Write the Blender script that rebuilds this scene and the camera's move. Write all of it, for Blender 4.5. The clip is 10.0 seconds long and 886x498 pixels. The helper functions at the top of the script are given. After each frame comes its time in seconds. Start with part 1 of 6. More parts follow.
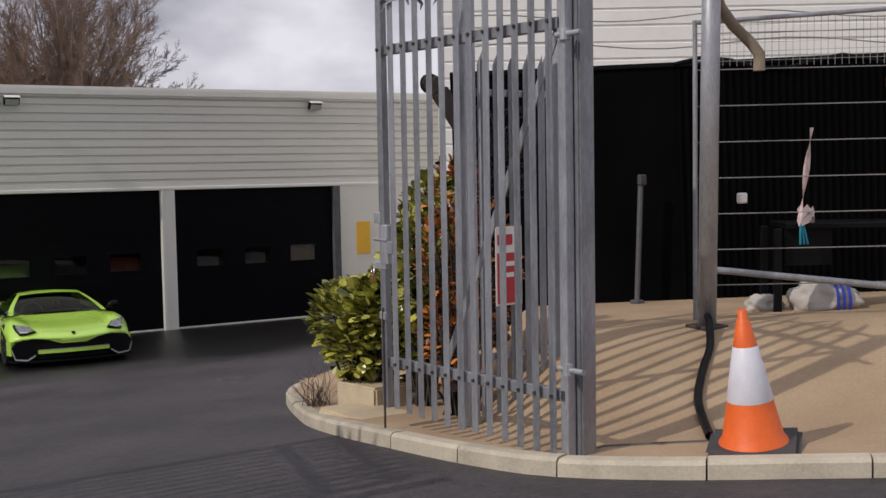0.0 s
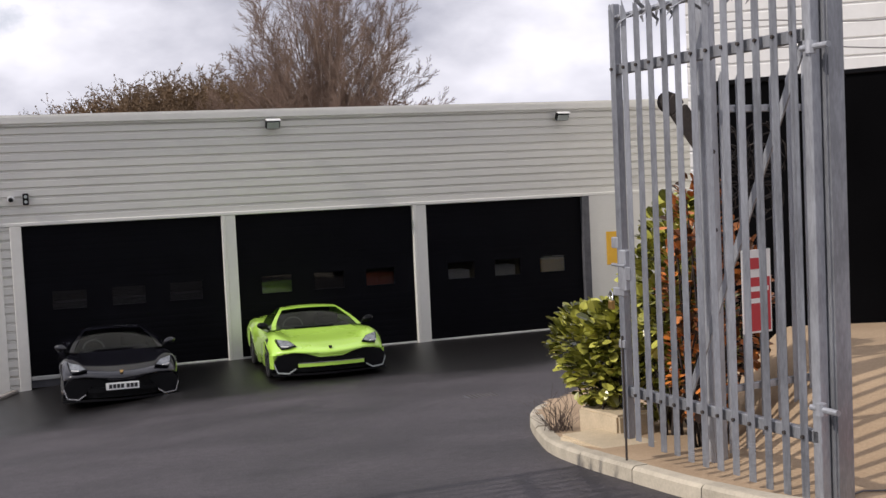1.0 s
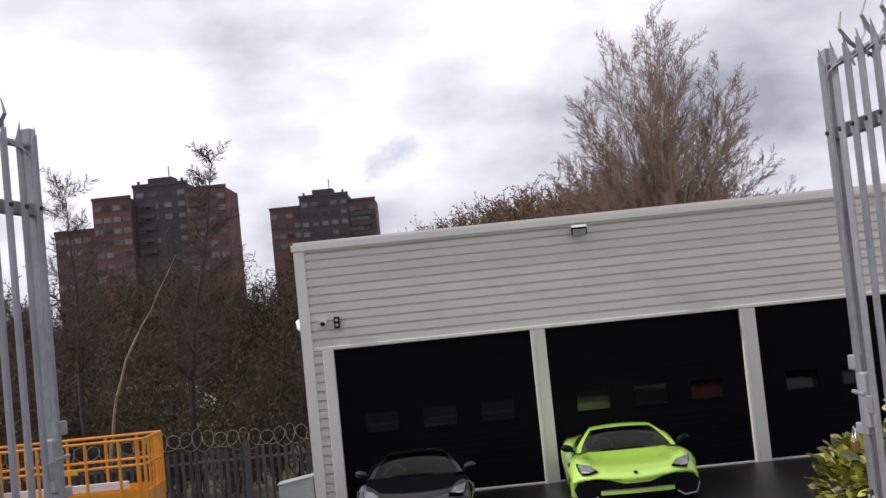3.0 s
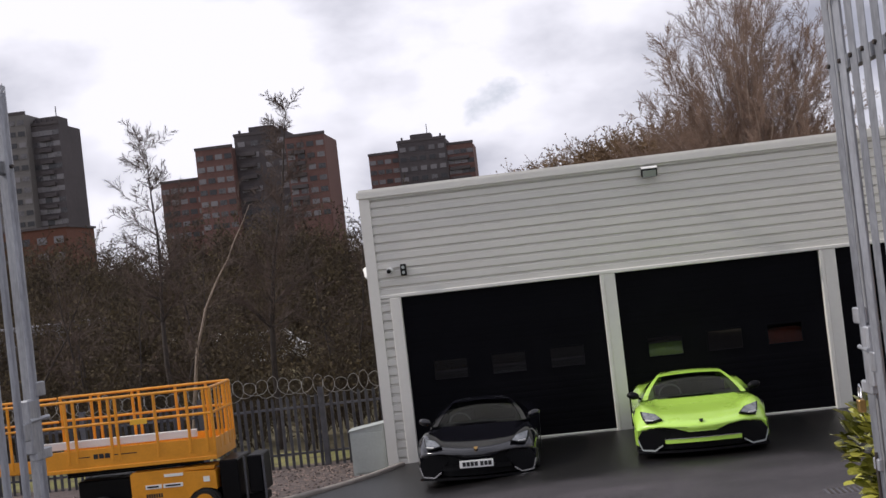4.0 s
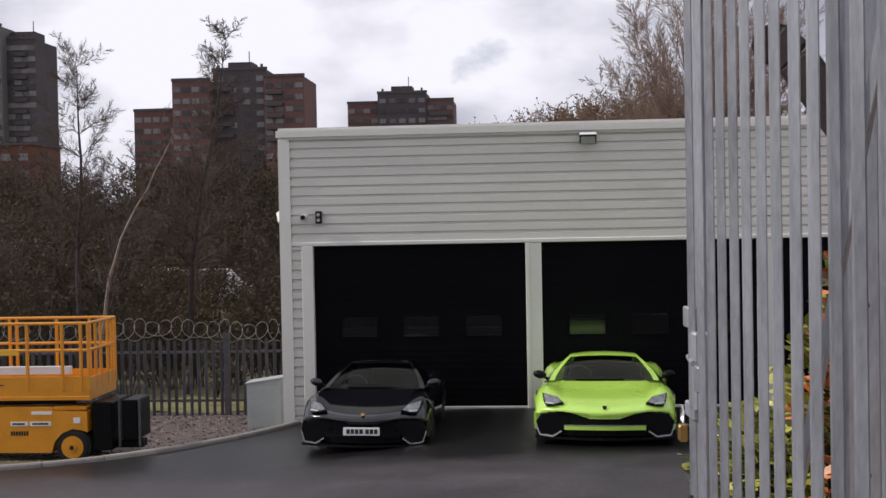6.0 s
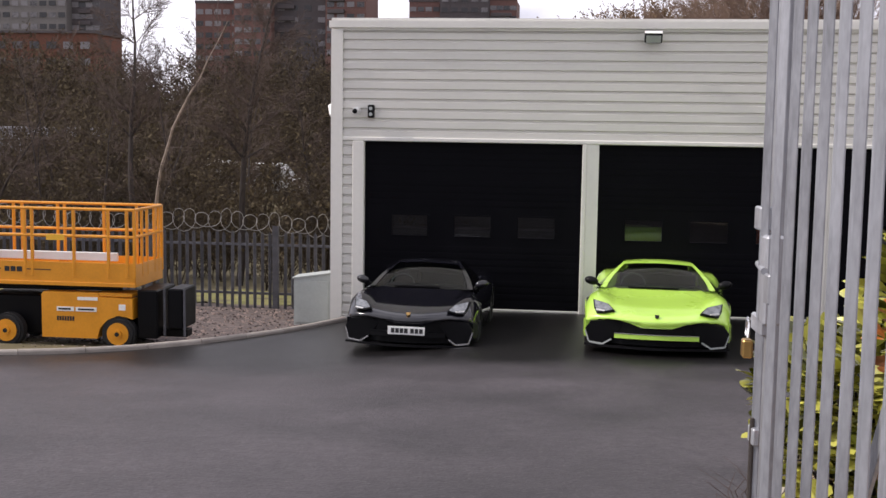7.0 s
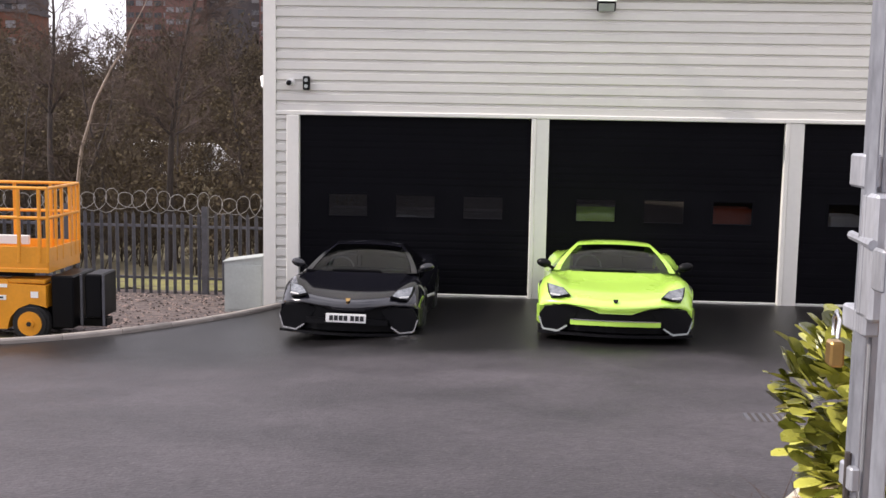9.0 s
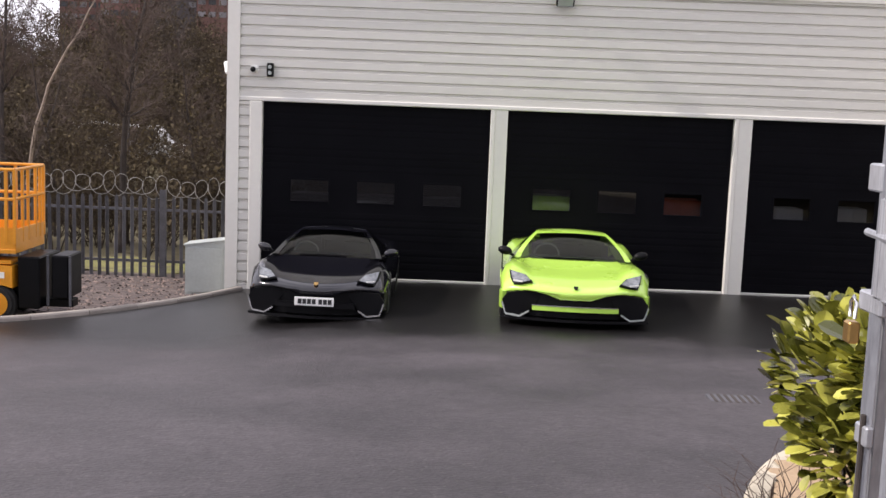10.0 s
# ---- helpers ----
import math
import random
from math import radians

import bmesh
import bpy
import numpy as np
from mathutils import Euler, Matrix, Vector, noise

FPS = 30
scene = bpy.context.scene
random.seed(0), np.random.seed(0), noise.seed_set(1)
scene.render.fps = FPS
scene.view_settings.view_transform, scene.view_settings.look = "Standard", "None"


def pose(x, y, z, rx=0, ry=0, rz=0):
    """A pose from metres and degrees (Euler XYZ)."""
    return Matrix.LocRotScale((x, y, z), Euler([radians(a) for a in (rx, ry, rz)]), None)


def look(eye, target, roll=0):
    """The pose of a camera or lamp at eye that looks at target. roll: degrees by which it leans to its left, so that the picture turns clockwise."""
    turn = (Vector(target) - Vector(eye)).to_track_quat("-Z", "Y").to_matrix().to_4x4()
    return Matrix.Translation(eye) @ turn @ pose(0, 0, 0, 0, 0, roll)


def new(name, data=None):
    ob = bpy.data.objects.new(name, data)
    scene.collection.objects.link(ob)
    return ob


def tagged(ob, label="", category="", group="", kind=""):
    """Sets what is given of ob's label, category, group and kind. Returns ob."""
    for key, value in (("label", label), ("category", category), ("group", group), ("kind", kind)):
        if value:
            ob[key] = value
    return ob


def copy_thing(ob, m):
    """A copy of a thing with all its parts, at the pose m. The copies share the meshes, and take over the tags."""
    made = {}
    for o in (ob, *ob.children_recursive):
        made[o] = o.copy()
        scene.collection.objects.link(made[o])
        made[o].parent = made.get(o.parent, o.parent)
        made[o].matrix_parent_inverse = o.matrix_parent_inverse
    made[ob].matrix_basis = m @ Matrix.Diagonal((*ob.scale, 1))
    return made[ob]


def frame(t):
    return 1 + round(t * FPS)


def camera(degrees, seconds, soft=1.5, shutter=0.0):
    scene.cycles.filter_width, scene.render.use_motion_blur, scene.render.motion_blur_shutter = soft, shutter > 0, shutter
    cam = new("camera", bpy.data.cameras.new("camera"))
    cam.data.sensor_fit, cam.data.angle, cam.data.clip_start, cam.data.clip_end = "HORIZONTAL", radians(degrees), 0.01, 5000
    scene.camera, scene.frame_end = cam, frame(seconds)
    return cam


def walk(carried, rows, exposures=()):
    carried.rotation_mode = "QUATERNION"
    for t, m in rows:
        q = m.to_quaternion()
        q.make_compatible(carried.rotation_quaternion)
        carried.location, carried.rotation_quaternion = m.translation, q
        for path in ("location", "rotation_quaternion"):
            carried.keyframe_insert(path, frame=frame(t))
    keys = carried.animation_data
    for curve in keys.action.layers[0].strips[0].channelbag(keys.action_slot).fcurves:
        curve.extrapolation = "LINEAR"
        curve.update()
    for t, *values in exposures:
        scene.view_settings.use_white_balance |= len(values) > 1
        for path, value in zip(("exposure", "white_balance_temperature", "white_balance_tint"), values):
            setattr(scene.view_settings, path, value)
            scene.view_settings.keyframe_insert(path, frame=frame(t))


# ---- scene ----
cam = camera(42.1, 10.0)
PATH = [
    (0, (0.975, -23.989, 3.371), (2.011, -22.284, 3.23), -1.0),
    (0.5, (1.268, -23.602, 3.322), (2.188, -21.836, 3.141), 1.1),
    (1, (1.205, -23.856, 3.519), (1.841, -21.964, 3.399), -2.7),
    (1.5, (1.72, -23.448, 3.414), (2.151, -21.495, 3.426), -3.7),
    (2, (2.121, -23.147, 3.486), (2.495, -21.183, 3.529), -1.4),
    (2.5, (2.479, -22.911, 3.505), (2.813, -20.94, 3.562), -1.5),
    (3, (2.922, -22.596, 3.49), (2.922, -20.599, 3.601), -5.8),
    (3.2, (3.129, -22.529, 3.508), (3.048, -20.533, 3.6), -6.3),
    (4.5, (3.793, -21.896, 3.446), (3.6, -19.905, 3.461), -6.6),
    (5, (4.052, -21.419, 3.426), (3.975, -19.421, 3.413), -4.0),
    (5.5, (4.238, -21.122, 3.425), (4.254, -19.122, 3.423), -1.0),
    (6, (4.459, -20.796, 3.384), (4.316, -18.802, 3.338), -1.1),
    (6.2, (4.525, -20.658, 3.354), (4.339, -18.67, 3.231), -0.8),
    (7.3, (4.47, -20.087, 3.267), (4.225, -18.116, 3.03), 1.4),
    (7.5, (4.471, -19.874, 3.23), (4.236, -17.906, 2.962), 2.0),
    (8, (4.526, -19.194, 3.15), (4.3, -17.233, 2.826), 1.7),
    (8.5, (4.464, -18.95, 3.124), (4.271, -16.979, 2.844), 1.3),
    (9, (4.261, -19.121, 3.129), (4.133, -17.14, 2.888), 1.0),
    (9.5, (3.996, -19.459, 3.176), (3.95, -17.474, 2.939), 1.4),
    (10, (3.868, -19.591, 3.182), (3.854, -17.608, 2.92), 2.2),
]
walk(cam, [(t, look(eye, target, roll)) for t, eye, target, roll in PATH],
     exposures=((0.0, -0.74, 6380, 14), (0.5, -0.31, 6380, 14), (1.0, -0.31, 6380, 14), (1.5, -0.28, 6330, 14), (2.0, -0.40, 6300, 14), (2.5, -0.33, 6300, 14), (3.2, -0.38, 6300, 14), (4.3, -0.40, 6300, 14), (5.0, -0.57, 6300, 14), (5.5, -0.41, 6300, 14), (6.2, -0.46, 6300, 14), (7.3, 0.36, 6430, 17), (8.0, 0.66, 6430, 17), (9.0, 0.50, 6430, 17), (10.0, 0.36, 6430, 17)))

# ---- world and sun ----
SUN_TO = Vector((-0.78, -0.06, 0.62)).normalized()
elev = math.asin(SUN_TO.z)
azim = math.atan2(SUN_TO.x, SUN_TO.y)
world = bpy.data.worlds.new("sky")
scene.world = world
world.use_nodes = True
wt = world.node_tree
wt.nodes.clear()
w_out = wt.nodes.new("ShaderNodeOutputWorld")
w_bg = wt.nodes.new("ShaderNodeBackground")
w_bg.inputs["Strength"].default_value = 0.1
w_sky = wt.nodes.new("ShaderNodeTexSky")
w_sky.sky_type = "NISHITA"
w_sky.sun_disc = False
w_sky.sun_elevation = elev
w_sky.sun_rotation = azim
w_co = wt.nodes.new("ShaderNodeTexCoord")
w_map = wt.nodes.new("ShaderNodeMapping")
w_map.inputs["Scale"].default_value = (1.0, 1.0, 1.9)
w_map.inputs["Location"].default_value = (0.35, 0.1, 0.2)
wt.links.new(w_co.outputs["Generated"], w_map.inputs["Vector"])
w_n1 = wt.nodes.new("ShaderNodeTexNoise")
w_n1.inputs["Scale"].default_value = 3.0
w_n1.inputs["Detail"].default_value = 9.0
w_n1.inputs["Roughness"].default_value = 0.55
w_n1.inputs["Distortion"].default_value = 0.3
w_n2 = wt.nodes.new("ShaderNodeTexNoise")
w_n2.inputs["Scale"].default_value = 4.3
w_n2.inputs["Detail"].default_value = 8.0
w_n2.inputs["Roughness"].default_value = 0.5
for n in (w_n1, w_n2):
    wt.links.new(w_map.outputs["Vector"], n.inputs["Vector"])
w_cov = wt.nodes.new("ShaderNodeValToRGB")
w_cov.color_ramp.elements[0].position = 0.29
w_cov.color_ramp.elements[1].position = 0.39
wt.links.new(w_n1.outputs["Fac"], w_cov.inputs["Fac"])
w_tone = wt.nodes.new("ShaderNodeValToRGB")
w_tone.color_ramp.elements[0].position = 0.36
w_tone.color_ramp.elements[0].color = (5.3, 5.45, 6.3, 1)
w_tone.color_ramp.elements[1].position = 0.60
w_tone.color_ramp.elements[1].color = (13.0, 12.9, 13.5, 1)
wt.links.new(w_n2.outputs["Fac"], w_tone.inputs["Fac"])
w_mix = wt.nodes.new("ShaderNodeMix")
w_mix.data_type = "RGBA"
wt.links.new(w_cov.outputs["Color"], w_mix.inputs["Factor"])
wt.links.new(w_sky.outputs["Color"], w_mix.inputs["A"])
wt.links.new(w_tone.outputs["Color"], w_mix.inputs["B"])
wt.links.new(w_mix.outputs["Result"], w_bg.inputs["Color"])
wt.links.new(w_bg.outputs["Background"], w_out.inputs["Surface"])

sun_data = bpy.data.lights.new("sun", "SUN")
sun_data.energy = 3.4
sun_data.angle = radians(0.6)
sun_data.color = (1.0, 0.93, 0.82)
sun = new("sun", sun_data)
sun.matrix_world = look(SUN_TO * 60, (0, 0, 0))


# ---- materials ----
def mat(name, color, rough=0.6, metal=0.0, var=0.12, scale=3.0, fine=60.0, bump=0.0, other=None, coat=0.0,
        per_object=0.0, stretch=(1, 1, 1), spec=0.5, island=0.0, bump_scale=None):
    m = bpy.data.materials.new(name)
    m.use_nodes = True
    nt = m.node_tree
    b = nt.nodes["Principled BSDF"]
    b.inputs["Roughness"].default_value = rough
    b.inputs["Metallic"].default_value = metal
    b.inputs["Coat Weight"].default_value = coat
    b.inputs["Specular IOR Level"].default_value = spec
    co = nt.nodes.new("ShaderNodeTexCoord")
    mp = nt.nodes.new("ShaderNodeMapping")
    mp.inputs["Scale"].default_value = stretch
    geo = nt.nodes.new("ShaderNodeNewGeometry")
    nt.links.new(geo.outputs["Position"], mp.inputs["Vector"])
    big = nt.nodes.new("ShaderNodeTexNoise")
    big.inputs["Scale"].default_value = scale
    big.inputs["Detail"].default_value = 6
    small = nt.nodes.new("ShaderNodeTexNoise")
    small.inputs["Scale"].default_value = fine
    small.inputs["Detail"].default_value = 4
    for n in (big, small):
        nt.links.new(mp.outputs["Vector"], n.inputs["Vector"])
    add = nt.nodes.new("ShaderNodeMath")
    add.operation = "MULTIPLY_ADD"
    add.inputs[1].default_value = 0.4
    nt.links.new(small.outputs["Fac"], add.inputs[0])
    sc = nt.nodes.new("ShaderNodeMath")
    sc.operation = "MULTIPLY"
    sc.inputs[1].default_value = 0.6
    nt.links.new(big.outputs["Fac"], sc.inputs[0])
    nt.links.new(sc.outputs[0], add.inputs[2])
    last = add.outputs[0]
    for amount, src in ((per_object, "o"), (island, "i")):
        if amount:
            if src == "o":
                oi = nt.nodes.new("ShaderNodeObjectInfo").outputs["Random"]
            else:
                oi = geo.outputs["Random Per Island"]
            pm = nt.nodes.new("ShaderNodeMath")
            pm.operation = "MULTIPLY_ADD"
            pm.inputs[1].default_value = amount
            nt.links.new(oi, pm.inputs[0])
            ps = nt.nodes.new("ShaderNodeMath")
            ps.operation = "SUBTRACT"
            ps.inputs[1].default_value = amount / 2
            nt.links.new(last, ps.inputs[0])
            nt.links.new(ps.outputs[0], pm.inputs[2])
            last = pm.outputs[0]
    ramp = nt.nodes.new("ShaderNodeValToRGB")
    c = Vector(color)
    lo = c * (1 - var)
    hi = Vector(other) if other else c * (1 + var)
    ramp.color_ramp.elements[0].position = 0.3
    ramp.color_ramp.elements[0].color = (*lo, 1)
    ramp.color_ramp.elements[1].position = 0.7
    ramp.color_ramp.elements[1].color = (*[min(v, 0.95) for v in hi], 1)
    nt.links.new(last, ramp.inputs["Fac"])
    nt.links.new(ramp.outputs["Color"], b.inputs["Base Color"])
    rr = nt.nodes.new("ShaderNodeMapRange")
    rr.inputs["To Min"].default_value = max(0.02, rough - 0.08 * (1 if rough > 0.2 else 0.2))
    rr.inputs["To Max"].default_value = min(1, rough + 0.08 * (1 if rough > 0.2 else 0.2))
    nt.links.new(big.outputs["Fac"], rr.inputs["Value"])
    nt.links.new(rr.outputs["Result"], b.inputs["Roughness"])
    if bump:
        bn = nt.nodes.new("ShaderNodeBump")
        bn.inputs["Strength"].default_value = bump
        bn.inputs["Distance"].default_value = 0.01
        nt.links.new(small.outputs["Fac"], bn.inputs["Height"])
        nt.links.new(bn.outputs["Normal"], b.inputs["Normal"])
    return m


def glass(name, tint=(0.75, 0.8, 0.8), rough=0.02):
    m = bpy.data.materials.new(name)
    m.use_nodes = True
    nt = m.node_tree
    b = nt.nodes["Principled BSDF"]
    nt.nodes.remove(b)
    out = nt.nodes["Material Output"]
    tr = nt.nodes.new("ShaderNodeBsdfTransparent")
    tr.inputs["Color"].default_value = (*tint, 1)
    gl = nt.nodes.new("ShaderNodeBsdfGlossy")
    gl.inputs["Roughness"].default_value = rough
    fr = nt.nodes.new("ShaderNodeFresnel")
    fr.inputs["IOR"].default_value = 1.5
    mx = nt.nodes.new("ShaderNodeMixShader")
    nt.links.new(fr.outputs["Fac"], mx.inputs["Fac"])
    nt.links.new(tr.outputs["BSDF"], mx.inputs[1])
    nt.links.new(gl.outputs["BSDF"], mx.inputs[2])
    nt.links.new(mx.outputs["Shader"], out.inputs["Surface"])
    return m


M_ASPHALT = mat("asphalt", (0.033, 0.0296, 0.0325), 0.62, var=0.25, scale=0.8, fine=34, bump=0.9, other=(0.080, 0.070, 0.077), spec=0.38)
# damp tarmac where water gathers, darkened in colour for the doors' reflection and shade
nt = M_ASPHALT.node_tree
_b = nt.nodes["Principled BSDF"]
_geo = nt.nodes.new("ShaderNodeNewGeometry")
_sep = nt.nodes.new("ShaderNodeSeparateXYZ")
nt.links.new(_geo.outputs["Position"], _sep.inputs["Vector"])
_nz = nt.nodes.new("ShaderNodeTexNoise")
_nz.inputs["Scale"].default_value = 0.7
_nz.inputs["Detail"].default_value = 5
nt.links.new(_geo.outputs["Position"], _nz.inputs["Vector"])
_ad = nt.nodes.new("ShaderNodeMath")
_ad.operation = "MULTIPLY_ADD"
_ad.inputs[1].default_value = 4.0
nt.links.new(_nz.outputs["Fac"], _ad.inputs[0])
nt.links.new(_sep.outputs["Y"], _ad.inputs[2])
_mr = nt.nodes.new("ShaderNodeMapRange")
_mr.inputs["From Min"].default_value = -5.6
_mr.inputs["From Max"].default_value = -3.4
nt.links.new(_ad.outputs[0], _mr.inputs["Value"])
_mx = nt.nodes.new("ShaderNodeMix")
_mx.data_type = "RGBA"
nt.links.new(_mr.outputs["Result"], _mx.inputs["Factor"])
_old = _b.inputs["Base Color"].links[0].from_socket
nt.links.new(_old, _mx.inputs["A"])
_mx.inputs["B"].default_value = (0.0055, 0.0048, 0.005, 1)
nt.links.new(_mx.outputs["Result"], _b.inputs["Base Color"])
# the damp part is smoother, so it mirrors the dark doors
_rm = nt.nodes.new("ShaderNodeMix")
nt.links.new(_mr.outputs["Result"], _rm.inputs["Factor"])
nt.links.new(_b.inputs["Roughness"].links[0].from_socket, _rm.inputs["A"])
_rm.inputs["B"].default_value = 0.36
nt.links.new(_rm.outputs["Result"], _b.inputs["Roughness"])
# patches, scuffs and pale grit
_mo = nt.nodes.new("ShaderNodeTexNoise")
_mo.inputs["Scale"].default_value = 9.0
_mo.inputs["Detail"].default_value = 9
_mo.inputs["Roughness"].default_value = 0.7
nt.links.new(_geo.outputs["Position"], _mo.inputs["Vector"])
_mor = nt.nodes.new("ShaderNodeMapRange")
_mor.inputs["From Min"].default_value = 0.33
_mor.inputs["From Max"].default_value = 0.68
_mor.inputs["To Min"].default_value = 0.74
_mor.inputs["To Max"].default_value = 1.26
nt.links.new(_mo.outputs["Fac"], _mor.inputs["Value"])
_mul = nt.nodes.new("ShaderNodeVectorMath")
_mul.operation = "SCALE"
nt.links.new(_mx.outputs["Result"], _mul.inputs[0])
nt.links.new(_mor.outputs["Result"], _mul.inputs["Scale"])
_vo = nt.nodes.new("ShaderNodeTexVoronoi")
_vo.inputs["Scale"].default_value = 16
nt.links.new(_geo.outputs["Position"], _vo.inputs["Vector"])
_vr = nt.nodes.new("ShaderNodeMapRange")
_vr.inputs["From Min"].default_value = 0.10
_vr.inputs["From Max"].default_value = 0.17
_vr.inputs["To Min"].default_value = 0.5
_vr.inputs["To Max"].default_value = 0.0
nt.links.new(_vo.outputs["Distance"], _vr.inputs["Value"])
_gm = nt.nodes.new("ShaderNodeMix")
_gm.data_type = "RGBA"
nt.links.new(_vr.outputs["Result"], _gm.inputs["Factor"])
nt.links.new(_mul.outputs["Vector"], _gm.inputs["A"])
_gm.inputs["B"].default_value = (0.16, 0.145, 0.14, 1)
nt.links.new(_gm.outputs["Result"], _b.inputs["Base Color"])
M_EARTH = mat("earth", (0.13, 0.105, 0.06), 0.95, var=0.4, scale=0.15, fine=3, other=(0.15, 0.13, 0.06), bump=0.4)
M_GRAVEL = mat("gravel", (0.036, 0.027, 0.026), 0.95, var=0.6, scale=6, fine=26, bump=1.0, other=(0.17, 0.13, 0.12))
M_SAND = mat("sand", (0.36, 0.25, 0.15), 0.95, var=0.15, scale=1.2, fine=45, bump=0.35, other=(0.47, 0.345, 0.225))
M_KERB = mat("kerb_concrete", (0.47, 0.42, 0.33), 0.88, var=0.22, scale=4.0, fine=50, bump=0.35, per_object=0.25)
M_KERB_DK = mat("edging_concrete", (0.30, 0.27, 0.24), 0.9, var=0.2, scale=4.0, fine=50, bump=0.35, per_object=0.2)
M_SLAB = mat("stone_slab", (0.52, 0.43, 0.30), 0.88, var=0.18, scale=5.0, fine=60, bump=0.3, per_object=0.2)
M_CLAD = mat("cladding", (0.64, 0.63, 0.585), 0.45, var=0.05, scale=0.8, fine=9, stretch=(1, 1, 3))
M_FLASH = mat("flashing", (0.69, 0.68, 0.635), 0.42, var=0.05, scale=1.2, fine=12)
M_DOOR = mat("door_black", (0.0035, 0.0035, 0.005), 0.5, var=0.25, scale=1.5, fine=20, spec=0.05)
M_STRIP = mat("threshold_metal", (0.55, 0.55, 0.53), 0.45, metal=0.4, var=0.12)
M_INSIDE = mat("inside_wall", (0.045, 0.045, 0.045), 0.9)
M_GLASS = glass("pane_glass", (0.58, 0.59, 0.61))
M_CARGLASS = glass("car_glass", (0.34, 0.37, 0.36), 0.06)
M_GALV = mat("galvanised", (0.34, 0.35, 0.375), 0.50, metal=0.5, var=0.32, scale=9.0, fine=70, stretch=(1, 1, 0.25), per_object=0.2, bump=0.06)
M_GALV_OLD = mat("galvanised_dull", (0.098, 0.098, 0.110), 0.65, metal=0.3, var=0.35, scale=6.0, fine=40, per_object=0.25)
M_RUST = mat("weathered_steel", (0.055, 0.045, 0.04), 0.75, metal=0.2, var=0.4, scale=8)
M_WIRE = mat("wire", (0.30, 0.29, 0.28), 0.5, metal=0.5, var=0.2)
M_BLACK = mat("black_plastic", (0.004, 0.004, 0.005), 0.42, var=0.2, scale=6, spec=0.14)
M_RUBBER_GREY = mat("grey_rubber", (0.055, 0.054, 0.056), 0.8, var=0.3, scale=9)
M_RUBBER = mat("rubber", (0.010, 0.010, 0.011), 0.85, var=0.3, scale=10)
M_HOARD = mat("hoarding", (0.003, 0.003, 0.0035), 0.8, var=0.4, scale=1.5, spec=0.03)
M_WHITE = mat("white_plastic", (0.75, 0.75, 0.73), 0.45, var=0.05)
M_ORANGE = mat("lift_orange", (0.66, 0.27, 0.012), 0.42, var=0.12, scale=3, fine=25, coat=0.2)
M_CONE_O = mat("cone_orange", (0.82, 0.14, 0.02), 0.5, var=0.12, scale=8)
M_CONE_W = mat("cone_white", (0.72, 0.72, 0.78), 0.4, var=0.07, scale=12)
M_LIME = mat("lime_paint", (0.46, 0.74, 0.10), 0.28, var=0.02, scale=1, coat=0.9)
M_CARBLACK = mat("black_paint", (0.006, 0.006, 0.009), 0.12, var=0.05, scale=1, coat=0.6, spec=0.4)
M_RIM = mat("rim_dark", (0.04, 0.04, 0.045), 0.35, metal=0.6, var=0.1)
M_CHROME = mat("bright_metal", (0.75, 0.75, 0.75), 0.2, metal=0.95, var=0.04)
M_LENS = mat("headlight_glass", (0.13, 0.14, 0.15), 0.15, metal=0.3, var=0.6, scale=16, fine=50, coat=0.6, other=(0.34, 0.36, 0.38))
M_SEAT = mat("car_interior", (0.05, 0.05, 0.055), 0.8, var=0.2)
M_PLATE = mat("plate_white", (0.78, 0.78, 0.76), 0.4, var=0.03)
M_INK = mat("ink_black", (0.012, 0.012, 0.014), 0.6, var=0.1)
M_RED = mat("sign_red", (0.46, 0.03, 0.04), 0.45, var=0.08)
M_YELLOW = mat("sign_yellow", (0.75, 0.42, 0.03), 0.5, var=0.08)
M_GREYBOX = mat("cabinet_grey", (0.36, 0.39, 0.38), 0.55, var=0.12, scale=3, fine=20)
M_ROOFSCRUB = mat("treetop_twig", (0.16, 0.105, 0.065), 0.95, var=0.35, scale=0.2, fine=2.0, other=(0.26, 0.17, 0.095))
M_BARK = mat("bark", (0.042, 0.033, 0.029), 0.95, var=0.35, scale=6, fine=40, bump=0.4)
M_BIRCH = mat("birch_bark", (0.30, 0.24, 0.20), 0.9, var=0.45, scale=5, fine=25)
M_TWIG = mat("twig", (0.085, 0.06, 0.05), 0.9, var=0.35, scale=3, fine=20)
M_BIRCHTWIG = mat("birch_twig", (0.22, 0.15, 0.115), 0.9, var=0.3, scale=3, fine=20)
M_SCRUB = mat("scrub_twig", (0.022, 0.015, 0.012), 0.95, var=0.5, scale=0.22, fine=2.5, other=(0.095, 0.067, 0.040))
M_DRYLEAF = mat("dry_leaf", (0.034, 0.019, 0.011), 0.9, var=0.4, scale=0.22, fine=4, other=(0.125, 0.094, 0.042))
M_LAUREL = mat("laurel_leaf", (0.14, 0.155, 0.018), 0.28, var=0.5, scale=6, fine=14, other=(0.56, 0.55, 0.11), island=0.7, spec=0.6)
M_REDLEAF = mat("copper_leaf", (0.13, 0.06, 0.02), 0.35, var=0.5, scale=5, fine=12, other=(0.72, 0.24, 0.05), island=0.6)
M_GRASS = mat("grass", (0.12, 0.13, 0.03), 0.9, var=0.3, scale=2, fine=30, other=(0.24, 0.22, 0.08), bump=0.5)
M_BRICK = mat("tower_brick", (0.14, 0.075, 0.065), 0.9, var=0.2, scale=0.12, fine=1.5)
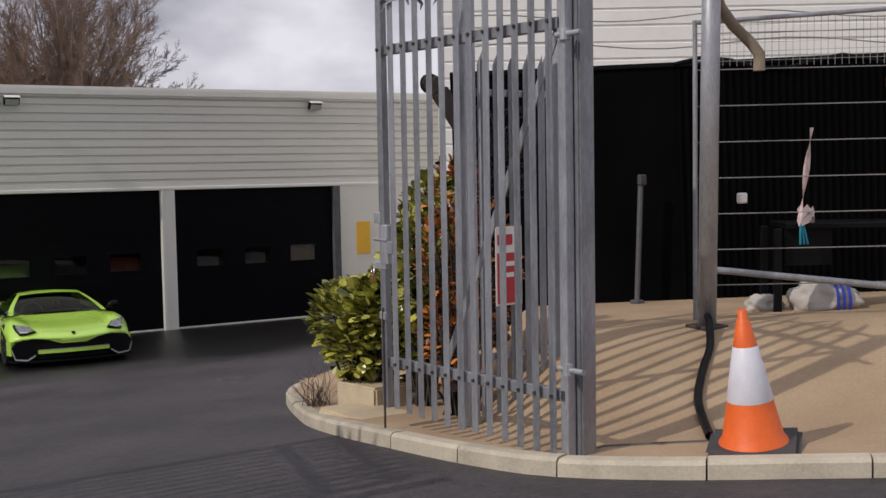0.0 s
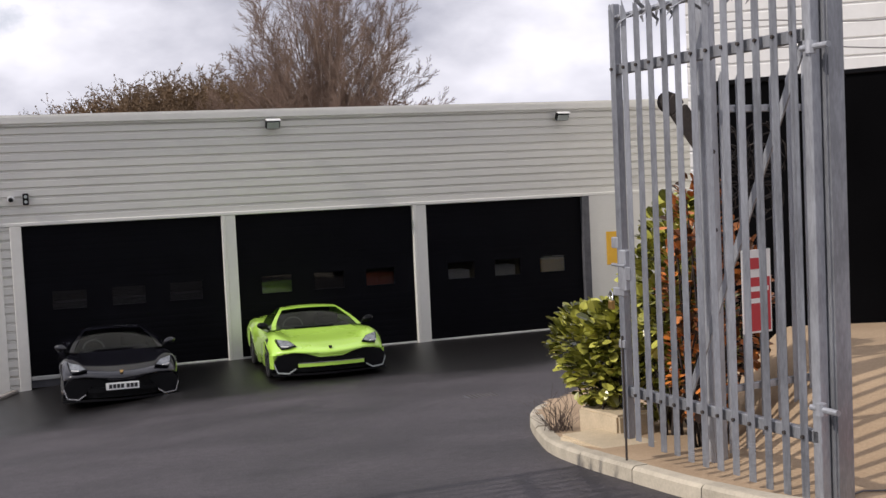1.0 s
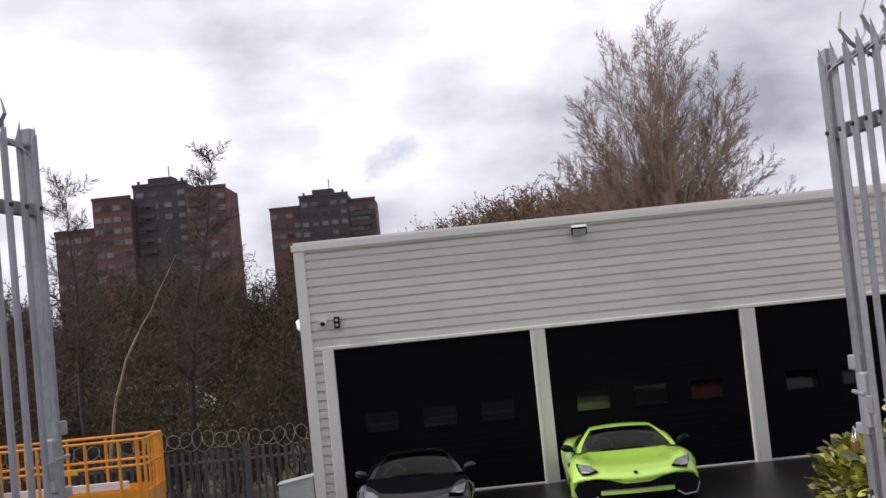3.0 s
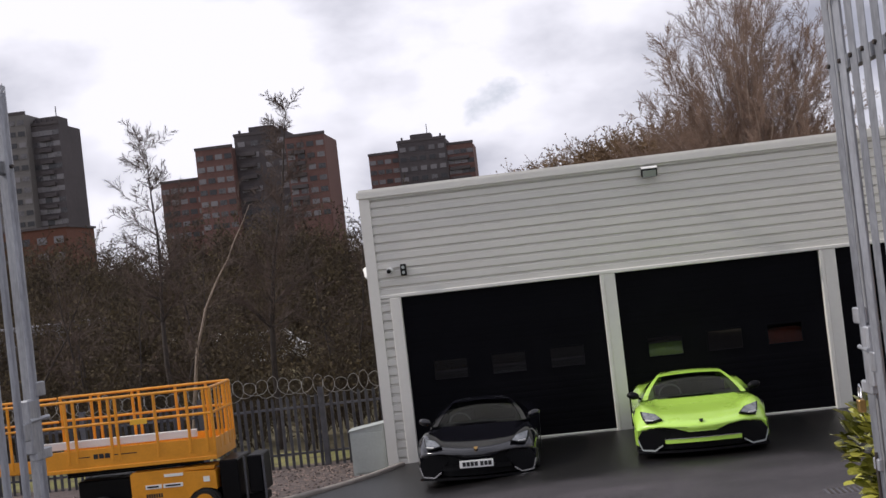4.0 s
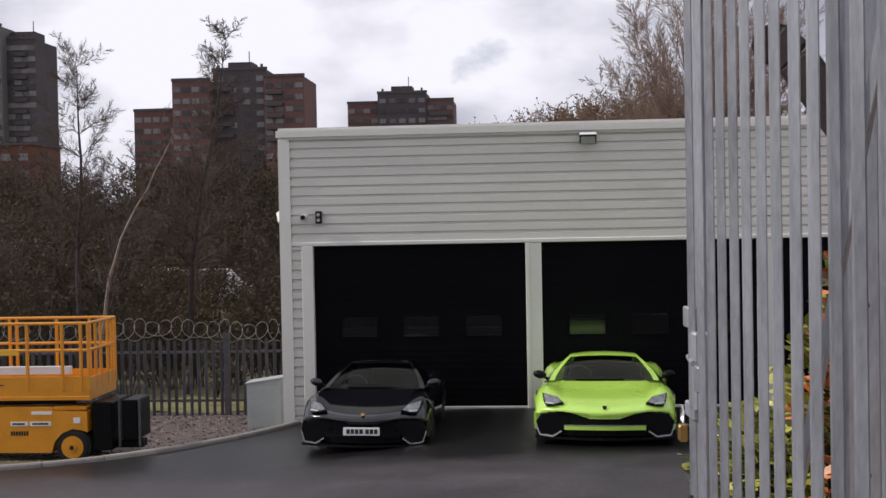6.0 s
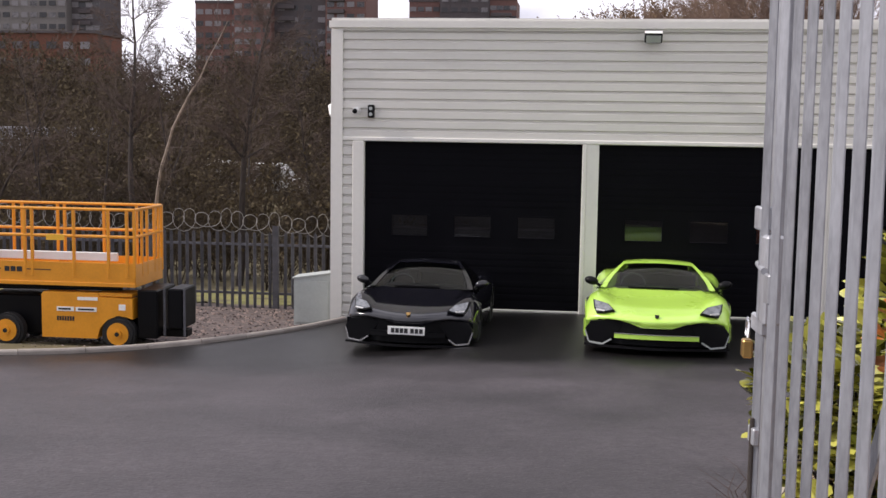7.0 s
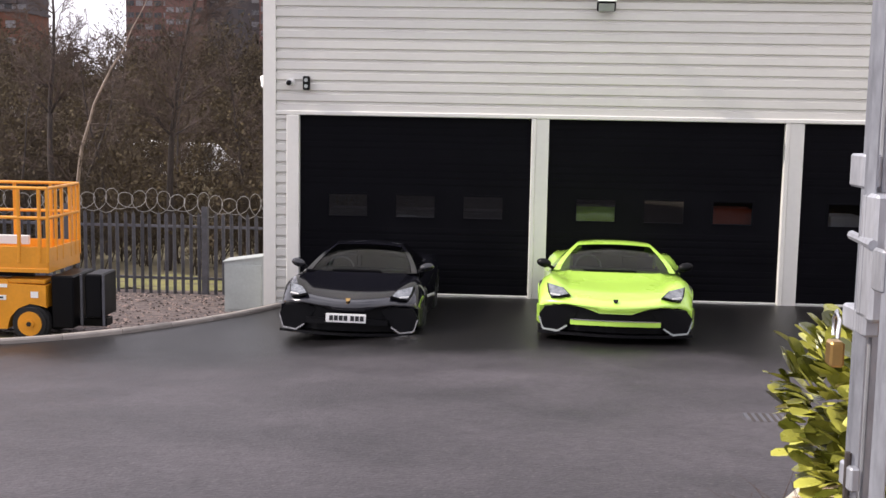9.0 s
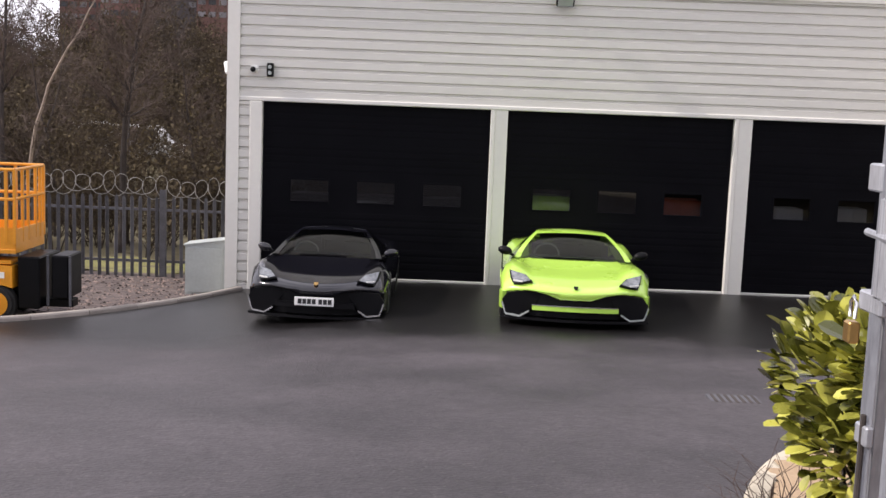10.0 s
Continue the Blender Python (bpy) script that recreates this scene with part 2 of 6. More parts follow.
M_BRICK2 = mat("tower_brick_dark", (0.075, 0.065, 0.068), 0.9, var=0.2, scale=0.12, fine=1.5)
M_GREYBRICK = mat("tower_grey", (0.15, 0.14, 0.135), 0.9, var=0.15, scale=0.12, fine=1.5)
M_WINDOW = mat("tower_window", (0.05, 0.055, 0.065), 0.15, var=0.5, scale=0.2, fine=0.4, other=(0.20, 0.21, 0.23))
M_WINFRAME = mat("tower_window_frame", (0.40, 0.38, 0.37), 0.6, var=0.1)
M_FAR = mat("far_metal_roof", (0.36, 0.36, 0.40), 0.5, var=0.15, scale=0.3)
M_SACK = mat("woven_sack", (0.46, 0.43, 0.40), 0.8, var=0.2, scale=9, fine=80, bump=0.3)
M_BLUE = mat("blue_print", (0.02, 0.04, 0.35), 0.6, var=0.1)
M_TEAL = mat("teal_rope", (0.02, 0.28, 0.38), 0.7, var=0.2)
M_TAPE = mat("barrier_tape", (0.75, 0.45, 0.42), 0.5, var=0.35, scale=14, other=(0.8, 0.72, 0.7))
M_BRASS = mat("brass", (0.45, 0.28, 0.10), 0.35, metal=0.9, var=0.15)
M_SIDECLAD = mat("white_cladding", (0.80, 0.79, 0.77), 0.5, var=0.06, scale=0.8, fine=9)


# ---- mesh helpers ----
def mesh_ob(name, verts, faces, material, parent=None, smooth=False, label=""):
    me = bpy.data.meshes.new(name)
    me.from_pydata([tuple(v) for v in verts], [], faces)
    me.materials.append(material)
    if smooth:
        me.shade_smooth()
    me.update()
    ob = new(name, me)
    if parent:
        ob.parent = parent
    if label:
        ob["label"] = label
    return ob


def part(name, bm, material, parent=None, label="", smooth=False):
    me = bpy.data.meshes.new(name)
    bmesh.ops.recalc_face_normals(bm, faces=bm.faces)
    bm.to_mesh(me)
    bm.free()
    me.materials.append(material)
    if smooth:
        me.shade_smooth()
    ob = new(name, me)
    if parent:
        ob.parent = parent
    if label:
        ob["label"] = label
    return ob


def box(x0, x1, y0, y1, z0, z1, bevel=0.0, bm=None, turn=None, segs=1):
    bm = bm or bmesh.new()
    r = bmesh.ops.create_cube(bm, size=1)
    m = Matrix.LocRotScale(((x0 + x1) / 2, (y0 + y1) / 2, (z0 + z1) / 2), None, (abs(x1 - x0), abs(y1 - y0), abs(z1 - z0)))
    bmesh.ops.transform(bm, matrix=(turn or Matrix()) @ m, verts=r["verts"])
    if bevel:
        vs = set(r["verts"])
        es = [e for e in bm.edges if e.verts[0] in vs and e.verts[1] in vs]
        bmesh.ops.bevel(bm, geom=es, offset=bevel, segments=segs, affect="EDGES", clamp_overlap=True)
    return bm


def rod(a, b, r, sides=8, r2=None, bm=None):
    bm = bm or bmesh.new()
    a, b = Vector(a), Vector(b)
    d = b - a
    m = Matrix.Translation((a + b) / 2) @ d.to_track_quat("Z", "Y").to_matrix().to_4x4()
    bmesh.ops.create_cone(bm, cap_ends=True, segments=sides, radius1=r, radius2=r if r2 is None else r2, depth=d.length, matrix=m)
    return bm


def beam(a, b, w, h, bevel=0.0, bm=None):
    """A bar of section w x h between two points, h upright."""
    bm = bm or bmesh.new()
    a, b = Vector(a), Vector(b)
    d = b - a
    q = d.to_track_quat("Y", "Z").to_matrix().to_4x4()
    return box(-w / 2, w / 2, -d.length / 2, d.length / 2, -h / 2, h / 2, bevel, bm, Matrix.Translation((a + b) / 2) @ q)


def prism(points, z0, z1, bm=None, turn=None):
    """A plan outline drawn up from z0 to z1."""
    bm = bm or bmesh.new()
    lo = [bm.verts.new((x, y, z0)) for x, y in points]
    hi = [bm.verts.new((x, y, z1)) for x, y in points]
    n = len(points)
    for i in range(n):
        j = (i + 1) % n
        bm.faces.new((lo[i], lo[j], hi[j], hi[i]))
    bm.faces.new(hi)
    bm.faces.new(lo[::-1])
    if turn:
        bmesh.ops.transform(bm, matrix=turn, verts=lo + hi)
    return bm


def tube(points, r, sides=6, name="tube", material=None, parent=None, label=""):
    """A bent tube along points."""
    P = [Vector(p) for p in points]
    V, F = [], []
    for i, p in enumerate(P):
        d = (P[min(i + 1, len(P) - 1)] - P[max(i - 1, 0)]).normalized()
        up = Vector((0, 0, 1)) if abs(d.z) < 0.9 else Vector((1, 0, 0))
        u = d.cross(up).normalized()
        v = d.cross(u)
        for k in range(sides):
            a = 2 * math.pi * k / sides
            V.append(p + (u * math.cos(a) + v * math.sin(a)) * r)
    for i in range(len(P) - 1):
        for k in range(sides):
            a, b = i * sides + k, i * sides + (k + 1) % sides
            F.append((a, b, b + sides, a + sides))
    F.append(tuple(range(sides)))
    F.append(tuple(range((len(P) - 1) * sides, len(P) * sides))[::-1])
    return mesh_ob(name, V, F, material, parent, True, label)


def empty(name, m=None, label="", category="", group="", kind=""):
    ob = new(name)
    ob.empty_display_size = 0.1
    if m is not None:
        ob.matrix_basis = m
    return tagged(ob, label, category, group, kind)


def spline(points, n):
    """Catmull-Rom through the points, n steps a span."""
    P = [np.array(p, float) for p in points]
    P = [2 * P[0] - P[1]] + P + [2 * P[-1] - P[-2]]
    out = []
    for i in range(1, len(P) - 2):
        for k in range(n):
            t = k / n
            a, b, c, d = P[i - 1], P[i], P[i + 1], P[i + 2]
            out.append(0.5 * (2 * b + (c - a) * t + (2 * a - 5 * b + 4 * c - d) * t * t + (3 * b - a - 3 * c + d) * t ** 3))
    out.append(P[-2])
    return out


def sstep(a, b, v):
    t = min(1, max(0, (v - a) / (b - a)))
    return t * t * (3 - 2 * t)


# ---- ground heights ----
PROFILE = ((-60, 0.70), (-26, 0.66), (-22, 0.60), (-19.5, 0.53), (-18, 0.48), (-16.5, 0.42), (-14.5, 0.33), (-12.6, 0.235), (-9, 0.11), (-5, 0.0), (60, 0.0))


# the whole site falls towards the garage and runs on at a slight skew to its front
FALL, SKEW, REACH = 0.0515, 0.035, 0.985


def site(x, y):
    """Plan of the site to plan of the world."""
    return x - SKEW * y, REACH * y


def drop(y):
    return -FALL * max(-34, min(320, y))


def site3(p):
    return (*site(p[0], p[1]), p[2] + drop(p[1]))


def sited(x, y, z, rx=0, ry=0, rz=0):
    return pose(*site3((x, y, z)), rx, ry, rz)


def shift(y):
    """The move from site to world of a thing near y."""
    return pose(-SKEW * y, (REACH - 1) * y, drop(y))


def yard_z(x, y):
    z = float(np.interp(y, [p[0] for p in PROFILE], [p[1] for p in PROFILE]))
    return z - 0.27 * (1 - sstep(-0.6, 3.6, x)) * sstep(-13, -5, y)


def road_z(x, y):
    y /= REACH
    return yard_z(x + SKEW * y, y) + drop(y)


def land_z(x, y):
    """The open land round the yard."""
    y /= REACH
    x += SKEW * y
    z = -0.45
    if y < 0:
        z = min(yard_z(x, y), yard_z(max(x, -3.0), y)) - 0.12
    bank = sstep(18, 64, y) * 5.0 + sstep(70, 160, y) * 7.0
    return z + drop(y) + bank + 0.25 * math.sin(x * 0.21) * math.sin(y * 0.17) * sstep(8, 30, y)


def island_z(x, y):
    y /= REACH
    return bank_z(x + SKEW * y, y) + drop(y)


def bank_z(x, y):
    """Top of the sanded corner behind the kerb, on the site's plan: a ramp that rises to a flat top."""
    ahead = x * 0.54 + (y + 24.37) * 0.84
    side = x * 0.84 - (y + 24.37) * 0.54
    base = yard_z(4.0, max(-20.5, min(y, -13.5))) + 0.10
    flat = 1.12
    return base + (flat - base) * sstep(7.5, 10.2, ahead) * sstep(0.2, 1.0, side)


def sheet(name, xs, ys, fz, material, parent=None, keep=None):
    V = [(x, y, fz(x, y)) for y in ys for x in xs]
    nx = len(xs)
    F = []
    for j in range(len(ys) - 1):
        for i in range(nx - 1):
            if keep is None or keep((xs[i] + xs[i + 1]) / 2, (ys[j] + ys[j + 1]) / 2):
                F.append((j * nx + i, j * nx + i + 1, (j + 1) * nx + i + 1, (j + 1) * nx + i))
    return mesh_ob(name, V, F, material, parent, True)


def grade(a, b, n, dense=()):
    return list(np.linspace(a, b, n))


xs = [-900, -500, -250] + grade(-120, 120, 61) + [250, 500, 900]
ys = [-500, -200, -100, -60] + grade(-40, 200, 61) + [280, 400, 700, 1500]
tagged(sheet("ground", xs, ys, land_z, M_EARTH), "rough brown earth and scrub land round the yard", "ground", kind="structure")

# kerb lines, drawn on the plan
KERB_RIGHT = [(9.2, -10.3), (7.6, -11.05), (6.7, -11.7), (6.14, -12.2), (5.82, -12.75), (5.58, -13.35), (5.34, -14.06), (5.10, -14.9), (5.01, -15.7), (4.99, -16.5), (5.0, -17.5), (5.12, -18.3), (5.54, -18.97), (6.21, -19.64), (7.9, -21.25), (10.2, -23.4)]
KERB_LEFT = [(0.40, -0.06), (0.14, -0.75), (-0.17, -1.5), (-0.56, -2.3), (-0.92, -3.0), (-1.30, -3.6), (-2.0, -4.4), (-3.1, -5.2), (-4.6, -5.9), (-7.0, -6.5), (-10, -7.0), (-14, -7.4)]


def left_of(line, x, y):
    """The signed distance of a plan point from a line, plus to its left."""
    best, sign = 1e9, 1
    for (ax, ay), (bx, by) in zip(line[:-1], line[1:]):
        dx, dy = bx - ax, by - ay
        t = min(1, max(0, ((x - ax) * dx + (y - ay) * dy) / (dx * dx + dy * dy)))
        d = math.hypot(x - ax - dx * t, y - ay - dy * t)
        if d < best:
            best, sign = d, (1 if dx * (y - ay) - dy * (x - ax) > 0 else -1)
    return best * sign


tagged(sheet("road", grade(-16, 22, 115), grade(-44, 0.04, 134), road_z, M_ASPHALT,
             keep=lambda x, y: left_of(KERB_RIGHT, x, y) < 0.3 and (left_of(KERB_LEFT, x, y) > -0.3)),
       "dark damp tarmac of a sloping yard and drive, door reflection painted in", "tarmac", kind="structure")


def bed_z(x, y):
    y /= REACH
    return yard_z(min(x, -1), max(y, -5)) - 0.14 + drop(y)


tagged(sheet("gravel_bed", grade(-16, 0.0, 65), grade(-7.4, 3.4, 46), bed_z, M_GRAVEL, keep=lambda x, y: left_of(KERB_LEFT, x, y) < -0.02),
       "gravel strip between the kerb and the fence", "gravel", kind="structure")
tagged(sheet("pavement", grade(3.9, 16.0, 122), grade(-24, -10.5, 136), island_z, M_SAND, keep=lambda x, y: left_of(KERB_RIGHT, x, y) > 0.10),
       "sandy compacted ground rising behind the kerb", "sand", kind="structure")


def kerb_run(name, line, width, up, fz, length, material, label, reach=None):
    pts = spline(line, 14)
    acc = [0.0]
    for a, b in zip(pts[:-1], pts[1:]):
        acc.append(acc[-1] + float(np.linalg.norm(b - a)))
    root = empty(name, label=label, category="kerb", kind="structure")

    def at(s):
        x = float(np.interp(s, acc, [p[0] for p in pts]))
        y = float(np.interp(s, acc, [p[1] for p in pts]))
        return np.array((x, y))
    rnd = random.Random(5)
    s = 0.0
    while s < acc[-1] - 0.2:
        e = min(s + length, acc[-1])
        V, F = [], []
        n = 4
        lift = rnd.uniform(-0.006, 0.006)
        for k in range(n + 1):
            q = s + 0.006 + (e - s - 0.012) * k / n
            p, d = at(q), at(min(q + 0.02, acc[-1])) - at(max(q - 0.02, 0))
            d = d / np.linalg.norm(d)
            nrm = np.array((-d[1], d[0]))
            z = fz(p[0], p[1])
            for off, h in ((-0.006, -0.2), (0.0, up - 0.025), (0.02, up - 0.003), (0.035, up), (width - 0.01, up), (width, up - 0.01), (width, -0.2)):
                w = p + nrm * off
                V.append((w[0], w[1], z + h + lift))
        m = 7
        for k in range(n):
            for j in range(m - 1):
                F.append((k * m + j, k * m + j + 1, (k + 1) * m + j + 1, (k + 1) * m + j))
        F.append(tuple(range(m)))
        F.append(tuple(range(n * m, n * m + m))[::-1])
        mesh_ob("kerb_stone", V, F, material, root)
        s = e


kerb_run("kerb", KERB_RIGHT, 0.135, 0.115, road_z, 0.915, M_KERB, "pale concrete kerb stones curving round the sandy corner")
kerb_run("edging_kerb", KERB_LEFT[::-1], 0.10, 0.07, lambda x, y: road_z(x, y), 0.915, M_KERB_DK, "grey concrete edging between tarmac and gravel")

# ---- the garage building ----
DOORS = ((0.585, 4.454), (4.743, 8.57), (8.875, 12.62))
Z_HEAD, Z_ROOF, X_END, DEPTH = 3.01, 5.14, 18.0, 11.0
GZ = -0.5


def profile_sheet(x0, x1, z0, z1, y, pitch=0.175, depth=0.035, turn=None):
    """Trapezoid cladding with level ribs, facing -y."""
    bm = bmesh.new()
    rows = []
    z = z0
    while z < z1 - 0.01:
        for dz, dy in ((0.0, 0.0), (0.035, 0.0), (0.05, -depth), (pitch - 0.015, -depth)):
            if z + dz <= z1:
                rows.append((z + dz, y + dy))
        z += pitch
    rows.append((z1, rows[-1][1]))
    prev = None
    for zz, yy in rows:
        cur = (bm.verts.new((x0, yy, zz)), bm.verts.new((x1, yy, zz)))
        if prev:
            bm.faces.new((prev[0], prev[1], cur[1], cur[0]))
        prev = cur
    if turn:
        bmesh.ops.transform(bm, matrix=turn, verts=bm.verts)
    return bm


garage = empty("garage_building", label="single-storey garage clad in cream profiled steel with black doors", category="garage", kind="structure")
part("wall", box(-0.0, X_END, 0.06, 0.20, Z_HEAD + 0.02, Z_ROOF - 0.02), M_INSIDE, garage)
part("cladding", profile_sheet(0.19, X_END, 3.012, 4.95, 0.055, pitch=0.1729), M_CLAD, garage, "cream profiled steel cladding with level ribs")
cap = box(-0.06, X_END, -0.05, 0.30, 4.94, 5.155, 0.045, segs=2)
part("roof_capping", cap, M_FLASH, garage)
part("head_flashing", box(0.0, X_END, -0.012, 0.09, Z_HEAD - 0.015, 3.068, 0.012), M_FLASH, garage)
corner = prism([(-0.02, -0.02), (0.19, -0.02), (0.19, 0.03), (0.03, 0.03), (0.03, 0.35), (-0.02, 0.35)], GZ, 4.94)
part("corner_flashing", corner, M_FLASH, garage)
part("side_cladding", profile_sheet(0.19, 0.37, GZ, Z_HEAD - 0.02, 0.045, pitch=0.178), M_CLAD, garage)
part("jamb_flashing", box(0.37, 0.585, -0.015, 0.16, GZ, Z_HEAD - 0.015, 0.01), M_FLASH, garage)
for x0, x1 in ((DOORS[0][1], DOORS[1][0]), (DOORS[1][1], DOORS[2][0])):
    pil = bmesh.new()
    box(x0, x0 + 0.075, -0.01, 0.17, -0.3, Z_HEAD - 0.015, 0.01, pil)
    box(x0 + 0.075, x1, 0.005, 0.17, -0.3, Z_HEAD - 0.015, 0.006, pil)
    part("pillar", pil, M_FLASH, garage, "cream steel pillar between two doors")
part("jamb", box(12.62, 12.79, -0.015, 0.16, -0.3, Z_HEAD - 0.015, 0.01), M_GALV_OLD, garage)
part("end_wall", box(12.79, X_END, 0.0, 0.2, -0.3, Z_HEAD - 0.015), M_CLAD, garage, "plain cream wall beside the last door")
side = profile_sheet(-DEPTH, -0.33, GZ, 4.93, 0.0, turn=Matrix.Translation((-0.0, 0, 0)) @ pose(0, 0, 0, 0, 0, -90))
part("gable_cladding", side, M_CLAD, garage)
shell = bmesh.new()
box(0.03, 0.15, 0.36, DEPTH, GZ, 4.9, 0, shell)
box(X_END - 0.15, X_END, 0.21, DEPTH, GZ, 4.9, 0, shell)
box(0.0, X_END, DEPTH, DEPTH + 0.15, GZ, 4.9, 0, shell)
part("shell_wall", shell, M_INSIDE, garage)
# openings left in the roof out of view, added to light the room
roofm = bmesh.new()
for a, b in ((0.0, 2.0), (3.0, 6.2), (7.2, 10.4), (11.4, X_END)):
    box(a, b, 0.3, DEPTH + 0.1, 4.9, 5.0, 0, roofm)
for a, b in ((2.0, 3.0), (6.2, 7.2), (10.4, 11.4)):
    box(a, b, 0.3, 3.0, 4.9, 5.0, 0, roofm)
    box(a, b, 7.0, DEPTH + 0.1, 4.9, 5.0, 0, roofm)
part("roof", roofm, M_CLAD, garage)
tagged(part("garage_floor", box(0.1, X_END - 0.1, 0.1, DEPTH, -0.2, -0.012), M_GALV_OLD), "bare concrete floor inside the garage", "floor", kind="structure")


def garage_door(name, x0, x1):
    """Sectional door: ribbed black panels, one with three panes, over a bright threshold."""
    root = empty(name, pose(x0, 0.1, 0), "black sectional garage door with three small panes", "garage door", kind="structure")
    w = x1 - x0
    wins = [(w * (0.128 + 0.294 * k), w * (0.294 + 0.294 * k)) for k in range(3)]
    zw = (1.32, 1.68)
    panels = [(0.02, 0.62), (0.62, 1.22), (1.22, 1.80), (1.80, 2.40), (2.40, 3.0)]
    for a, b in panels:
        bm = bmesh.new()
        if a < zw[0] < b:
            cuts = [0.0] + [v for p in wins for v in p] + [w]
            for i in range(0, len(cuts) - 1):
                if i % 2 == 0:
                    box(cuts[i], cuts[i + 1], 0.0, 0.05, a, b, 0, bm)
                else:
                    box(cuts[i], cuts[i + 1], 0.0, 0.05, a, zw[0], 0, bm)
                    box(cuts[i], cuts[i + 1], 0.0, 0.05, zw[1], b, 0, bm)
        else:
            box(0.0, w, 0.0, 0.05, a, b, 0, bm)
            for k in range(1, 5):
                z = a + (b - a) * k / 5
                box(0.0, w, -0.006, 0.0, z - 0.05, z + 0.035, 0.003, bm)
        part("panel", bm, M_DOOR, root)
    for a, b in wins:
        fr = bmesh.new()
        for bx in ((a - 0.03, a, zw[0] - 0.03, zw[1] + 0.03), (b, b + 0.03, zw[0] - 0.03, zw[1] + 0.03), (a, b, zw[0] - 0.03, zw[0]), (a, b, zw[1], zw[1] + 0.03)):
            box(bx[0], bx[1], -0.010, -0.001, bx[2], bx[3], 0.002, fr)
        fob = part("window_frame", fr, M_DOOR, root)
        part("pane", box(a, b, 0.018, 0.026, zw[0], zw[1]), M_GLASS, fob)
    part("threshold", box(0.0, w, -0.06, 0.06, -0.045, 0.03, 0.008), M_STRIP, root, "bright metal threshold strip")
    return root


for i, (a, b) in enumerate(DOORS):
    garage_door("door_%d" % (i + 1), a, b)


def floodlight(x, y, z, turn=0):
    root = empty("floodlight", pose(x, y, z, 0, 0, turn), "small black floodlight on a bracket under the roof edge", "floodlight", "wall floodlights")
    bm = box(-0.15, 0.15, -0.07, 0.05, -0.09, 0.09, 0.02, turn=pose(0, -0.13, 0, 32, 0, 0))
    part("housing", bm, M_BLACK, root)
    part("lamp_glass", box(-0.125, 0.125, -0.085, -0.072, -0.068, 0.068, 0.004, turn=pose(0, -0.13, 0, 32, 0, 0)), M_GREYBOX, root)
    part("visor", box(-0.15, 0.15, -0.13, -0.01, 0.092, 0.108, 0.004, turn=pose(0, -0.13, 0, 20, 0, 0)), M_WHITE, root)
    br = box(-0.03, 0.03, -0.10, 0.04, -0.02, 0.02, 0.005)
    part("bracket", br, M_BLACK, root)


floodlight(5.60, 0.0, 4.84)
floodlight(12.14, 0.0, 4.82)

cctv = empty("security_camera", pose(0.44, 0.0, 3.53), "small white dome security camera on the cladding", "security camera")
dome = bmesh.new()
bmesh.ops.create_uvsphere(dome, u_segments=14, v_segments=10, radius=0.045, matrix=pose(0, -0.16, -0.01))
part("lens", dome, M_BLACK, cctv, smooth=True)
part("body", rod((0, -0.14, 0), (0, 0.03, 0.0), 0.055, 14), M_WHITE, cctv)
part("mount", rod((0, 0.0, 0), (0, 0.035, 0.0), 0.075, 14), M_WHITE, cctv)
sens = empty("alarm_sensor", pose(0.71, 0.0, 3.52), "small black sensor box with two round windows", "sensor box")
part("case", box(-0.055, 0.055, -0.08, 0.03, -0.115, 0.115, 0.015), M_BLACK, sens)
for dz in (0.05, -0.05):
    part("window", rod((0, -0.084, dz), (0, -0.078, dz), 0.032, 12), M_GREYBOX, sens)
sidelamp = empty("side_floodlight", pose(-0.10, 0.30, 3.50, 0, 0, 60), "white floodlight tilted on the gable wall", "floodlight")
part("housing", box(-0.11, 0.11, -0.10, 0.02, -0.12, 0.12, 0.02, turn=pose(0, -0.06, 0, -28, 20, 0)), M_WHITE, sidelamp)
part("bracket", box(-0.02, 0.10, -0.02, 0.02, -0.03, 0.02, 0.004), M_WHITE, sidelamp)
wsign = empty("wall_sign", pose(13.35, -0.004, 1.85), "yellow notice on the cream wall", "sign")
part("board", box(-0.16, 0.20, -0.008, 0.0, -0.46, 0.30, 0.003), M_YELLOW, wsign)

